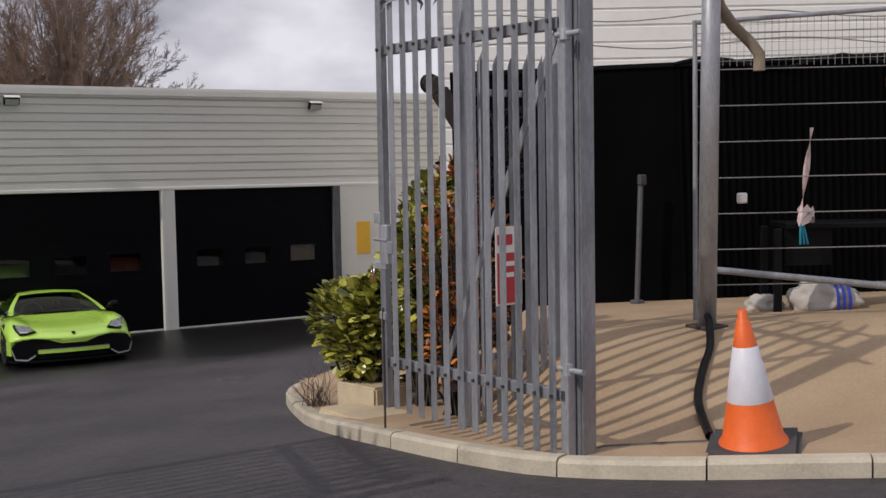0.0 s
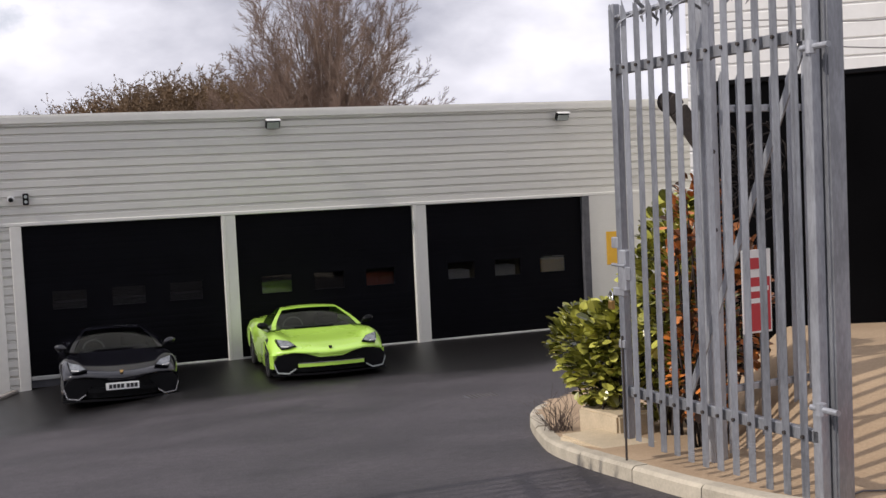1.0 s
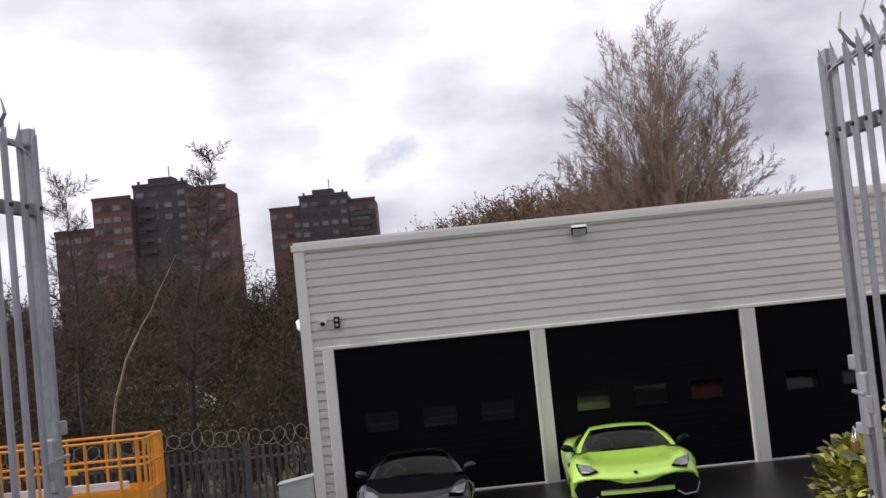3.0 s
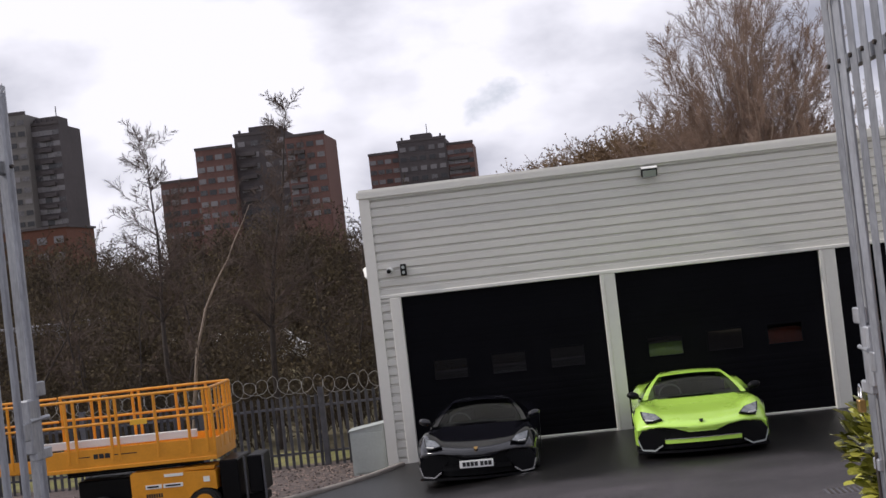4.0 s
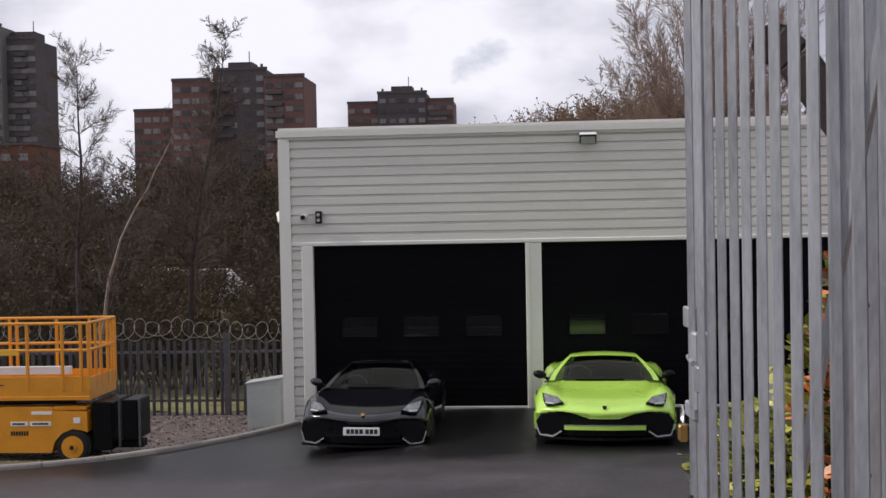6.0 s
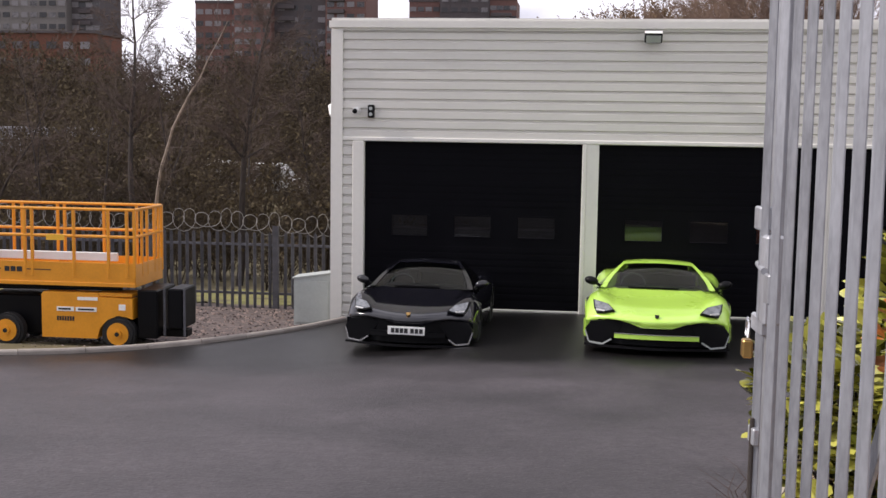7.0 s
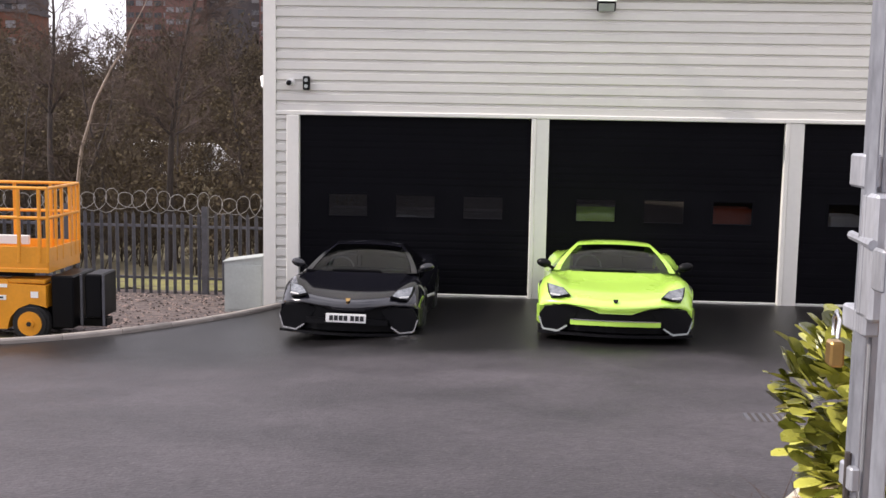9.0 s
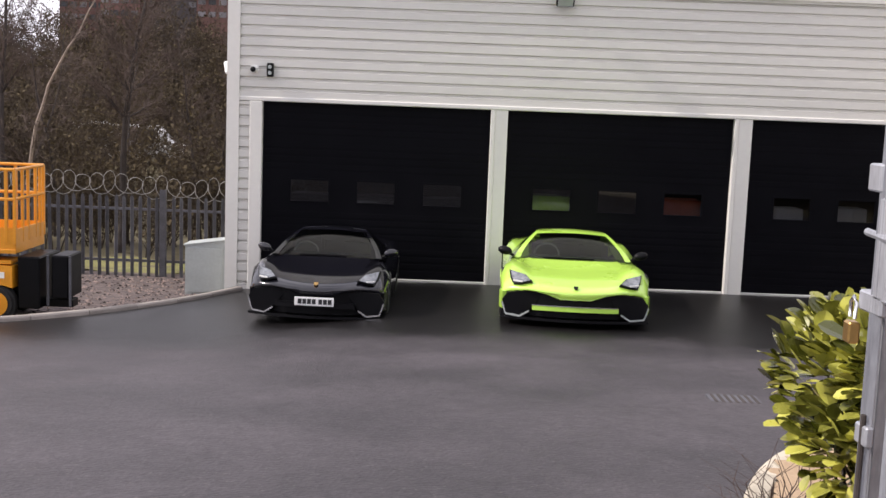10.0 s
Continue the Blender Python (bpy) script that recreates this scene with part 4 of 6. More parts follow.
for z in (1.80, 1.38):
    for y in (0.0, 1.15):
        part("guard_rail", rod((-3.15, y, lz(z)), (0, y, lz(z)), 0.024, 8), M_ORANGE, lift)
        part("guard_rail", rod((-4.6, y * 0.86 + 0.08, lz(z)), (-3.15, y * 0.86 + 0.08, lz(z)), 0.022, 8), M_ORANGE, lift)
    part("guard_rail", rod((0, 0, lz(z)), (0, 1.15, lz(z)), 0.024, 8), M_ORANGE, lift)
    part("guard_rail", rod((-4.6, 0.08, lz(z)), (-4.6, 1.07, lz(z)), 0.022, 8), M_ORANGE, lift)
for y in (0.0, 1.15):
    for x in (0.0, -0.12, -0.42, -0.98, -1.66, -1.78, -2.40, -2.55, -3.12):
        part("upright", beam((x, y, lz(0.74)), (x, y, lz(1.80)), 0.045, 0.045, 0.006), M_ORANGE, lift)
    for x in (-3.6, -4.1, -4.58):
        part("upright", beam((x, y * 0.86 + 0.08, lz(0.72)), (x, y * 0.86 + 0.08, lz(1.80)), 0.04, 0.04, 0.006), M_ORANGE, lift)
for y in (0.30, 0.52, 0.82, 1.0):
    part("upright", beam((0, y, lz(0.74)), (0, y, lz(1.80)), 0.04, 0.04, 0.006), M_ORANGE, lift)
part("inner_beam", box(-3.1, -0.35, 0.16, 0.22, lz(0.98), lz(1.11), 0.006), M_WHITE, lift, "pale aluminium beam lying inside the platform")
part("data_plate", box(-1.42, -1.12, -0.028, -0.024, lz(1.31), lz(1.40)), M_YELLOW, lift)
part("control_box", box(-3.95, -3.75, 0.05, 0.2, lz(1.2), lz(1.55), 0.02), M_ORANGE, lift)
for a, b, z0, z1 in ((-2.12, -2.04, 0.80, 0.88), (-2.02, -1.94, 0.80, 0.88), (-1.92, -1.83, 0.80, 0.88), (-2.42, -2.18, 0.835, 0.85), (-1.78, -1.36, 0.835, 0.85)):
    part("lettering_bar", box(a, b, -0.016, -0.0125, lz(z0), lz(z1)), M_INK, lift)
# scissor pack between chassis and deck
for y in (0.22, 0.92):
    for i in range(3):
        z = 0.50 + i * 0.035
        part("scissor_arm", beam((-2.7, y, lz(z)), (-0.3, y, lz(z + 0.03)), 0.05, 0.03), M_BLACK, lift)
# chassis
part("chassis", box(-2.55, 0.0, 0.22, 0.92, lz(-0.22), lz(0.40), 0.02), M_BLACK, lift)
ch = bmesh.new()
outline = [(-1.52, -0.22), (-0.62, -0.22), (-0.57, -0.05), (-0.45, 0.08), (-0.28, 0.15), (-0.14, 0.13), (-0.04, 0.10), (-0.04, 0.42), (-0.58, 0.44), (-0.60, 0.50), (-1.48, 0.50), (-1.52, 0.46)]
prism(outline, -0.0, 0.24, ch, Matrix(((1, 0, 0, 0), (0, 0, 1, -0.02), (0, 1, 0, LZ), (0, 0, 0, 1))))
part("chassis_cover", ch, M_ORANGE, lift)
part("cover_lid", box(-0.66, -0.06, 0.0, 0.4, lz(0.44), lz(0.50), 0.01), M_ORANGE, lift)
for a, b, z0, z1, ml in ((-1.27, -0.99, 0.20, 0.27, M_WHITE), (-0.96, -0.62, 0.20, 0.27, M_WHITE), (-0.93, -0.60, 0.38, 0.43, M_WHITE), (-0.26, -0.15, 0.24, 0.33, M_WHITE)):
    part("sticker", box(a, b, -0.026, -0.0205, lz(z0), lz(z1)), ml, lift)
for a, b in ((-1.24, -1.04), (-0.92, -0.66)):
    part("sticker_bar", box(a, b, -0.03, -0.0265, lz(0.222), lz(0.248)), M_INK, lift)
for i in range(7):
    part("fleet_mark", box(-1.27 + i * 0.042, -1.24 + i * 0.042, -0.025, -0.0205, lz(0.05), lz(0.12)), M_INK, lift)
for x in (-0.27, -2.10):
    for y in (0.05, 0.98):
        tb = bmesh.new()
        rod((x, y - 0.10, lz(-0.13)), (x, y + 0.10, lz(-0.13)), 0.27, 28, bm=tb)
        bmesh.ops.bevel(tb, geom=[e for e in tb.edges if len(e.link_faces) == 2 and any(len(f.verts) > 10 for f in e.link_faces)], offset=0.035, segments=2, affect="EDGES")
        wheel = part("wheel", tb, M_RUBBER, lift, "", False)
        rim = rod((x, y - 0.115, lz(-0.13)), (x, y - 0.09, lz(-0.13)), 0.175, 24)
        rod((x, y - 0.14, lz(-0.13)), (x, y - 0.11, lz(-0.13)), 0.07, 16, bm=rim)
        part("rim", rim, M_ORANGE, wheel)
        part("hub", rod((x, y - 0.150, lz(-0.13)), (x, y - 0.139, lz(-0.13)), 0.035, 12), M_RUBBER, wheel)
part("battery_box", box(0.02, 0.34, 0.02, 0.85, lz(-0.20), lz(0.56), 0.02), M_BLACK, lift)
part("ladder_box", box(0.48, 0.73, 0.10, 0.70, lz(-0.05), lz(0.58), 0.02), M_BLACK, lift)
part("coupling", box(0.30, 0.74, 0.25, 0.5, lz(-0.20), lz(-0.08), 0.01), M_BLACK, lift)
for x in (0.44, 0.76):
    part("step_rail", rod((x, 0.08, lz(-0.15)), (x, 0.08, lz(0.58)), 0.02, 6), M_GALV_OLD, lift)

# ---- the open palisade gate ----
G_END = Vector((5.12, -16.27, 0))
G_DIR = Vector((0.075, -0.997, 0))
G_ROT = math.degrees(math.atan2(G_DIR.y, G_DIR.x))
gate = empty("palisade_gate", pose(G_END.x, G_END.y, 0.87, 0, 0, G_ROT), "tall galvanised palisade gate leaf standing open, with a spiked top", "gate", "leaves of the drive gate")
# local x runs from the free end to the hinge, local y towards the sandy side
gp = pale_mesh("pale", 3.165, 0.055)
gp.materials.append(M_GALV)
G_LEN = 2.08
g_r = random.Random(11)


def gate_top(s):
    return 3.78 - 0.03 * s


for k in range(13):
    p = new("pale", gp)
    p.parent = gate
    p.matrix_basis = pose(0.06 + k * 0.1615, -0.03, 0.69 + g_r.uniform(-0.01, 0.01), 0, g_r.uniform(-0.25, 0.25), 0)
part("end_stile", box(-0.035, 0.035, 0.0, 0.06, 0.67, 3.86, 0.006), M_GALV, gate)
part("hinge_stile", box(-0.04, 0.03, 0.0, 0.07, 0.68, 3.84, 0.006, turn=pose(G_LEN - 0.01, 0, 0)), M_GALV, gate)
part("rail", beam((0.03, 0.025, 1.03), (G_LEN, 0.025, 1.07), 0.05, 0.075, 0.005), M_GALV, gate)
part("rail", beam((0.03, 0.025, 3.385), (G_LEN - 0.02, 0.025, 3.37), 0.05, 0.075, 0.005), M_GALV, gate)
part("diagonal_brace", beam((0.75, 0.05, 1.10), (G_LEN - 0.1, 0.05, 3.33), 0.012, 0.06, 0.002), M_GALV, gate)
bolt_me = bpy.data.meshes.new("bolt")
bb = rod((0, -0.056, 0), (0, -0.040, 0), 0.012, 8)
bb.to_mesh(bb_me := bolt_me)
bb.free()
bolt_me.materials.append(M_RUST)
for k in range(13):
    for z in (1.03 + 0.003 * k, 3.385):
        b = new("bolt", bolt_me)
        b.parent = gate
        b.matrix_basis = pose(0.06 + k * 0.1615, 0, z)
# lock box, bolt and hasp with a padlock
part("lock_box", box(0.045, 0.14, -0.045, 0.02, 1.78, 2.08, 0.008), M_GALV, gate)
part("bolt_bar", rod((-0.07, -0.02, 1.965), (0.15, -0.05, 1.965), 0.012, 8), M_GALV, gate)
part("hasp_plate", box(-0.04, 0.11, -0.045, -0.005, 1.74, 1.80, 0.006), M_GALV, gate)
part("stop_plate", box(-0.03, 0.06, -0.05, -0.005, 2.09, 2.17, 0.005), M_GALV, gate)
part("slide_bracket", box(0.145, 0.21, -0.05, -0.035, 1.86, 1.96, 0.006), M_GALV, gate)
part("drop_bolt", rod((0.075, -0.05, 0.52), (0.075, -0.05, 1.45), 0.009, 8), M_RUST, gate)
part("bolt_guide", box(0.03, 0.11, -0.055, -0.03, 1.36, 1.42, 0.005), M_GALV, gate)
pad = empty("padlock", pose(G_END.x - 0.055, G_END.y + 0.05, 2.55), "brass padlock hanging from the gate hasp", "padlock")
part("body", box(-0.018, 0.018, -0.026, 0.026, -0.045, 0.02, 0.006), M_BRASS, pad)
tube([(0, -0.02, 0.03), (0, -0.022, 0.075), (0, 0, 0.095), (0, 0.022, 0.075), (0, 0.02, 0.03)], 0.006, 6, "shackle", M_CHROME, pad)
# spiked bar along the top: bent horns both ways
part("spike_bar", rod((0.0, 0.03, 3.76), (G_LEN, 0.03, 3.75), 0.022, 8), M_GALV, gate)
for i in range(17):
    s = 0.30 + i * 0.108
    for sg in (-1, 1):
        lean = g_r.uniform(-0.10, 0.10)
        zb = 3.76
        hh = g_r.uniform(0.85, 1.2)
        up = 1 if (i + (sg > 0)) % 2 else -0.55
        pts = [(s, 0.03, zb), (s + lean * 0.4, 0.03 + sg * 0.05, zb + up * 0.04 * hh), (s + lean * 0.8, 0.03 + sg * 0.10, zb + up * 0.11 * hh), (s + lean * 1.6, 0.03 + sg * 0.085, zb + up * 0.19 * hh)]
        V, F = [], []
        for j, (px, py, pz) in enumerate(pts):
            w = (0.026, 0.027, 0.020, 0.003)[j]
            V += [(px - w, py, pz), (px + w, py, pz), (px, py + 0.008, pz + 0.006)]
        for j in range(3):
            for q in range(3):
                F.append((j * 3 + q, j * 3 + (q + 1) % 3, j * 3 + 3 + (q + 1) % 3, j * 3 + 3 + q))
        mesh_ob("spike", V, F, M_GALV, gate)
for z in (1.25, 3.29):
    hb = rod((G_LEN - 0.02, -0.03, z), (G_LEN + 0.20, -0.03, z), 0.018, 10)
    rod((G_LEN + 0.06, -0.03, z - 0.035), (G_LEN + 0.06, -0.03, z + 0.035), 0.032, 10, bm=hb)
    part("hinge", hb, M_GALV, gate)

gpost = empty("gate_post", pose(5.42, -18.33, 1.02, 0, 0, 3), "thick square galvanised gate post beside the drive", "gate post", "posts of the drive gate")
part("post", box(-0.065, 0.065, -0.065, 0.065, 0.40, 4.0, 0.012, segs=2), M_GALV, gpost)
part("cap", box(-0.07, 0.07, -0.07, 0.07, 4.0, 4.015, 0.004), M_GALV, gpost)
part("cleat", box(0.066, 0.08, -0.02, 0.03, 1.05, 1.10, 0.003), M_RUST, gpost)

# the other leaf of the pair, open on the far side of the drive
L_ROT = math.degrees(math.atan2(-0.98, -0.16))
tagged(copy_thing(gate, pose(0.63, -16.0, 0.93, 0, 0, L_ROT) @ Matrix.Diagonal((1, -1, 1, 1))),
       "second galvanised palisade gate leaf, standing open across the drive")
copy_thing(gpost, pose(0.10, -18.26, 1.0, 0, 0, -8))

# fixed bay behind the gate, with a cranked arm on its post
bay = empty("fence_bay", sited(5.0, -17.0, 0, 0, 0, 8), "fixed palisade bay behind the open gate", "fence")
part("post", box(-0.06, 0.06, -0.05, 0.05, 0.40, 3.92, 0.006), M_GALV, bay)
bp = pale_mesh("pale", 2.75, 0.068)
bp.materials.append(M_GALV)
for k in range(6):
    p = new("pale", bp)
    p.parent = bay
    p.matrix_basis = pose(0.10 + k * 0.155, -0.06, 0.60)
for z in (1.05, 3.05):
    part("rail", box(0.06, 0.95, -0.045, -0.005, z - 0.025, z + 0.025, 0.004), M_GALV, bay)
part("post", box(0.93, 1.0, -0.04, 0.04, 0.40, 3.5, 0.006), M_GALV, bay)
arm = bmesh.new()
for a, b in (((0.02, 0.03, 2.76), (-0.17, 0.10, 3.06)), ((-0.17, 0.10, 3.06), (-0.24, 0.13, 3.13))):
    beam(a, b, 0.05, 0.14, 0.012, arm)
rod((-0.235, 0.105, 3.115), (-0.235, 0.155, 3.115), 0.072, 12, bm=arm)
part("cranked_arm", arm, M_RUST, bay, "dark weathered cranked arm")
for z in (1.62, 2.2, 2.75, 3.4):
    part("bolt", rod((0.0, -0.066, z), (0.0, -0.05, z), 0.016, 8), M_RUST, bay)
sign = empty("warning_sign", sited(5.32, -17.045, 1.92, 0, 0, 8), "red and white warning sign fixed to the fence bay", "sign")
part("board", box(-0.12, 0.15, -0.006, 0.0, -0.48, 0.12, 0.002), M_WHITE, sign)
part("red_field", box(-0.105, 0.135, -0.010, -0.0065, -0.465, -0.08), M_RED, sign)
for i, (a, b) in enumerate(((-0.06, 0.12), (-0.06, 0.06))):
    part("text_bar", box(a, b, -0.0125, -0.0105, -0.18 - i * 0.085, -0.145 - i * 0.085), M_WHITE, sign)
part("text_bar", box(-0.10, 0.05, -0.010, -0.0065, -0.02, 0.06), M_RED, sign)
coil = empty("razor_coil", shift(-16.85), label="tangled razor wire hanging behind the fence bay", category="razor wire")
for q in range(2):
    pts = []
    for i in range(150):
        a = i * 0.55 + q
        r = 0.13 + 0.04 * math.sin(i * 0.4 + q)
        pts.append((5.25 + q * 0.35 + r * math.cos(a), -16.85 + 0.05 * q + 0.05 * math.sin(i * 0.21), 2.35 + i * 0.0035 + r * math.sin(a)))
    tube(pts, 0.006, 4, "wire", M_RUST, coil)

# ---- slabs by the hedge ----
for i, (x, y, w, d, z0, z1, r) in enumerate(((4.93, -15.62, 0.52, 0.95, 0.40, 0.50, 6), (5.22, -15.1, 0.40, 0.55, 0.44, 0.68, 12))):
    sl = empty("stone_slab", sited(x, y, 0, 0, 0, r), "rough sandstone slab lying by the hedge", "slab", "loose slabs")
    bm = box(-w / 2, w / 2, -d / 2, d / 2, z0, z1, 0.02, segs=2)
    for v in bm.verts:
        v.co += Vector((noise.noise(v.co * 9 + Vector((i, 0, 0))), noise.noise(v.co * 9 + Vector((0, 7, i))), 0)) * 0.03
    part("slab", bm, M_SLAB, sl)


# ---- shrubs ----
def leaf_cloud(rnd, blobs, count, size, droop=0.2, spread=1.0):
    """Folded oval leaves over the shells of some blobs."""
    V, F = [], []
    weights = [b[3] * b[4] * b[5] for b in blobs]
    tot = sum(weights)
    for (cx, cy, cz, rx, ry, rz), wgt in zip(blobs, weights):
        for _ in range(int(count * wgt / tot)):
            d = Vector((rnd.gauss(0, 1), rnd.gauss(0, 1), rnd.gauss(0, 1))).normalized()
            rr = rnd.uniform(0.55, 1.0) ** 0.6 * (1 + 0.22 * noise.noise(Vector((cx, cy, cz)) + d * 2.3))
            p = Vector((cx + d.x * rx * rr, cy + d.y * ry * rr, cz + d.z * rz * rr))
            out = (d + Vector((rnd.uniform(-0.9, 0.9), rnd.uniform(-0.9, 0.9), rnd.uniform(-0.2, 0.9)))).normalized()
            sidev = out.cross(Vector((rnd.uniform(-0.4, 0.4), rnd.uniform(-0.4, 0.4), 1))).normalized()
            nrm = sidev.cross(out)
            L = size * rnd.uniform(0.65, 1.25)
            W = L * rnd.uniform(0.34, 0.46)
            b = len(V)
            bend = rnd.uniform(-0.15, 0.1) * L
            for t, w, f in ((0, 0.12, 0), (0.28, 0.8, 0.28), (0.66, 1.0, 0.66), (0.88, 0.7, 0.88), (1.0, 0.1, 1.0)):
                c = p + out * (L * t) + nrm * (bend * f * f)
                V += [c - sidev * W * w + nrm * W * 0.22 * w, c, c + sidev * W * w + nrm * W * 0.22 * w]
            for j in range(4):
                q = b + j * 3
                F += [(q, q + 1, q + 4, q + 3), (q + 1, q + 2, q + 5, q + 4)]
    return V, F


def twigs(rnd, base, tips, r, name, material, parent):
    V, F = [], []
    for tip in tips:
        a, b = Vector(base) + Vector((rnd.uniform(-0.12, 0.12), rnd.uniform(-0.12, 0.12), 0)), Vector(tip)
        mid = (a + b) / 2 + Vector((rnd.uniform(-0.1, 0.1), rnd.uniform(-0.1, 0.1), 0.05))
        pts = [a, mid, b]
        for j, p in enumerate(pts):
            w = r * (1, 0.7, 0.35)[j]
            k = len(V)
            V += [p + Vector((w, 0, 0)), p + Vector((-w * 0.5, w * 0.87, 0)), p + Vector((-w * 0.5, -w * 0.87, 0))]
            if j:
                for q in range(3):
                    F.append((k - 3 + q, k - 3 + (q + 1) % 3, k + (q + 1) % 3, k + q))
    return mesh_ob(name, V, F, material, parent)


def shrub(name, blobs, count, size, material, base, label, seed):
    rnd = random.Random(seed)
    root = empty(name, pose(0.08, 0, 0.03) @ shift(base[1]), label, "shrub")
    V, F = leaf_cloud(rnd, blobs, count, size)
    fol = mesh_ob("foliage", V, F, material, root)
    tagged(fol, kind="stuff")
    tips = []
    for b in blobs:
        for _ in range(7):
            tips.append((b[0] + rnd.uniform(-0.7, 0.7) * b[3], b[1] + rnd.uniform(-0.7, 0.7) * b[4], b[2] + rnd.uniform(-0.5, 0.8) * b[5]))
    tagged(twigs(rnd, base, tips, 0.016, "branchwork", M_BARK, root), kind="stuff")
    return root


shrub("laurel_shrub", [(5.14, -14.75, 1.20, 0.38, 0.42, 0.34), (5.30, -15.2, 1.33, 0.38, 0.5, 0.34), (5.10, -14.92, 0.95, 0.28, 0.34, 0.26), (5.46, -14.9, 0.75, 0.30, 0.4, 0.26), (5.7, -14.9, 1.2, 0.45, 0.5, 0.4)],
      3000, 0.110, M_LAUREL, (5.2, -14.9, 0.40), "glossy yellow-green laurel shrub on the kerbed corner", 21)
shrub("tall_laurel_shrub", [(5.35, -15.75, 1.70, 0.36, 0.42, 0.50), (5.45, -15.7, 2.10, 0.30, 0.34, 0.36), (5.6, -15.5, 1.3, 0.45, 0.45, 0.5)],
      1700, 0.108, M_LAUREL, (5.45, -15.6, 0.45), "taller green laurel behind the low one", 22)
shrub("copper_shrub", [(5.14, -16.42, 1.75, 0.24, 0.30, 0.50), (5.22, -16.38, 2.28, 0.22, 0.26, 0.32), (5.25, -16.35, 1.15, 0.28, 0.32, 0.45), (5.55, -16.3, 1.6, 0.30, 0.30, 0.6)],
      1250, 0.075, M_REDLEAF, (5.25, -16.35, 0.45), "shrub with copper-red young leaves beside the gate", 23)
rw = random.Random(4)
weeds = empty("dry_weeds", shift(-14.5), label="thin dry weeds at the foot of the hedge", category="weeds", kind="stuff")
twigs(rw, (4.95, -14.55, 0.42), [(4.95 + rw.uniform(-0.35, 0.25), -14.5 + rw.uniform(-0.3, 0.3), 0.42 + rw.uniform(0.12, 0.42)) for _ in range(60)], 0.004, "stalks", M_TWIG, weeds)

# ---- traffic cone ----
cone = empty("traffic_cone", sited(5.52, -19.32, bank_z(5.52, -19.32) - 0.01) @ Matrix.Rotation(radians(-7), 4, "Y") @ pose(0, 0, 0, 0, 0, 40), "orange and white traffic cone on a grey rubber base", "cone")
part("base", box(-0.28, 0.28, -0.28, 0.28, 0.0, 0.06, 0.028, segs=2), M_RUBBER_GREY, cone)


def ring_part(name, prof, material):
    V, F = [], []
    for a in range(32):
        t = 2 * math.pi * a / 32
        V += [(r * math.cos(t), r * math.sin(t), z) for r, z in prof]
    m = len(prof)
    for a in range(32):
        for j in range(m - 1):
            F.append((a * m + j, (a + 1) % 32 * m + j, (a + 1) % 32 * m + j + 1, a * m + j + 1))
    return mesh_ob(name, V, F, material, cone, True)


ring_part("lower_cone", [(0.215, 0.05), (0.205, 0.075), (0.185, 0.10), (0.137, 0.33)], M_CONE_O)
ring_part("white_sleeve", [(0.139, 0.325), (0.141, 0.33), (0.076, 0.66), (0.074, 0.662)], M_CONE_W)
ring_part("upper_cone", [(0.073, 0.655), (0.046, 0.79), (0.041, 0.795), (0.041, 0.82), (0.030, 0.825), (0.030, 0.88), (0.022, 0.885), (0.020, 0.80)], M_CONE_O)

# ---- the works corner behind the sand ----
pole = empty("steel_pole", sited(7.27, -17.16, 0), "grey galvanised steel pole set in the sand", "pole")
part("shaft", rod((0, 0, 1.05), (0.06, -0.03, 5.6), 0.078, 16), M_GALV, pole, smooth=True)
part("base_plate", box(-0.13, 0.13, -0.13, 0.13, 1.08, 1.13, 0.01), M_RUST, pole)
armw = empty("bent_steel_arm", shift(-17.15), label="weathered bent fence arm above the dark hoarding", category="fence arm")
tube([(7.35, -17.15, 3.95), (7.45, -17.14, 3.78), (7.6, -17.14, 3.64), (7.74, -17.2, 3.50), (7.79, -17.25, 3.40), (7.79, -17.25, 3.26)], 0.05, 8, "arm", mat("old_timber", (0.22, 0.18, 0.13), 0.85, var=0.3), armw)
U = Vector((1.45, -0.93, 0)).normalized()
mesh_panel = empty("mesh_panel", shift(-17.3), label="temporary steel mesh fence panel standing on the sand", category="fence panel")
PA = Vector((7.54, -16.74, 0))
part("upright", rod(PA + Vector((0, 0, 1.05)), PA + Vector((0, 0, 3.72)), 0.021, 10), M_GALV, mesh_panel)
part("upright", rod(PA + U * 3.4 + Vector((0, 0, 1.05)), PA + U * 3.4 + Vector((0, 0, 3.9)), 0.021, 10), M_GALV, mesh_panel)
part("top_rail", rod(PA + Vector((0, 0, 3.70)), PA + U * 3.4 + Vector((0, 0, 3.88)), 0.021, 10), M_GALV, mesh_panel)
part("bottom_tube", rod(PA + U * 0.05 + Vector((0, -0.1, 1.55)), PA + U * 3.4 + Vector((0, -0.1, 1.18)), 0.03, 10), M_GALV, mesh_panel)
for i in range(8):
    z = 1.4 + i * 0.315
    part("wire", rod(PA + Vector((0, 0, z)), PA + U * 3.4 + Vector((0, 0, z + 0.02)), 0.005, 5), M_WIRE, mesh_panel)
wv = bmesh.new()
for i in range(1, 56):
    q = PA + U * (3.4 * i / 56)
    rod(q + Vector((0, 0, 3.32)), q + Vector((0, 0, 3.74)), 0.0025, 3, bm=wv)
for i in range(5):
    rod(PA + Vector((0, 0, 3.36 + i * 0.075)), PA + U * 3.4 + Vector((0, 0, 3.40 + i * 0.09)), 0.0025, 3, bm=wv)
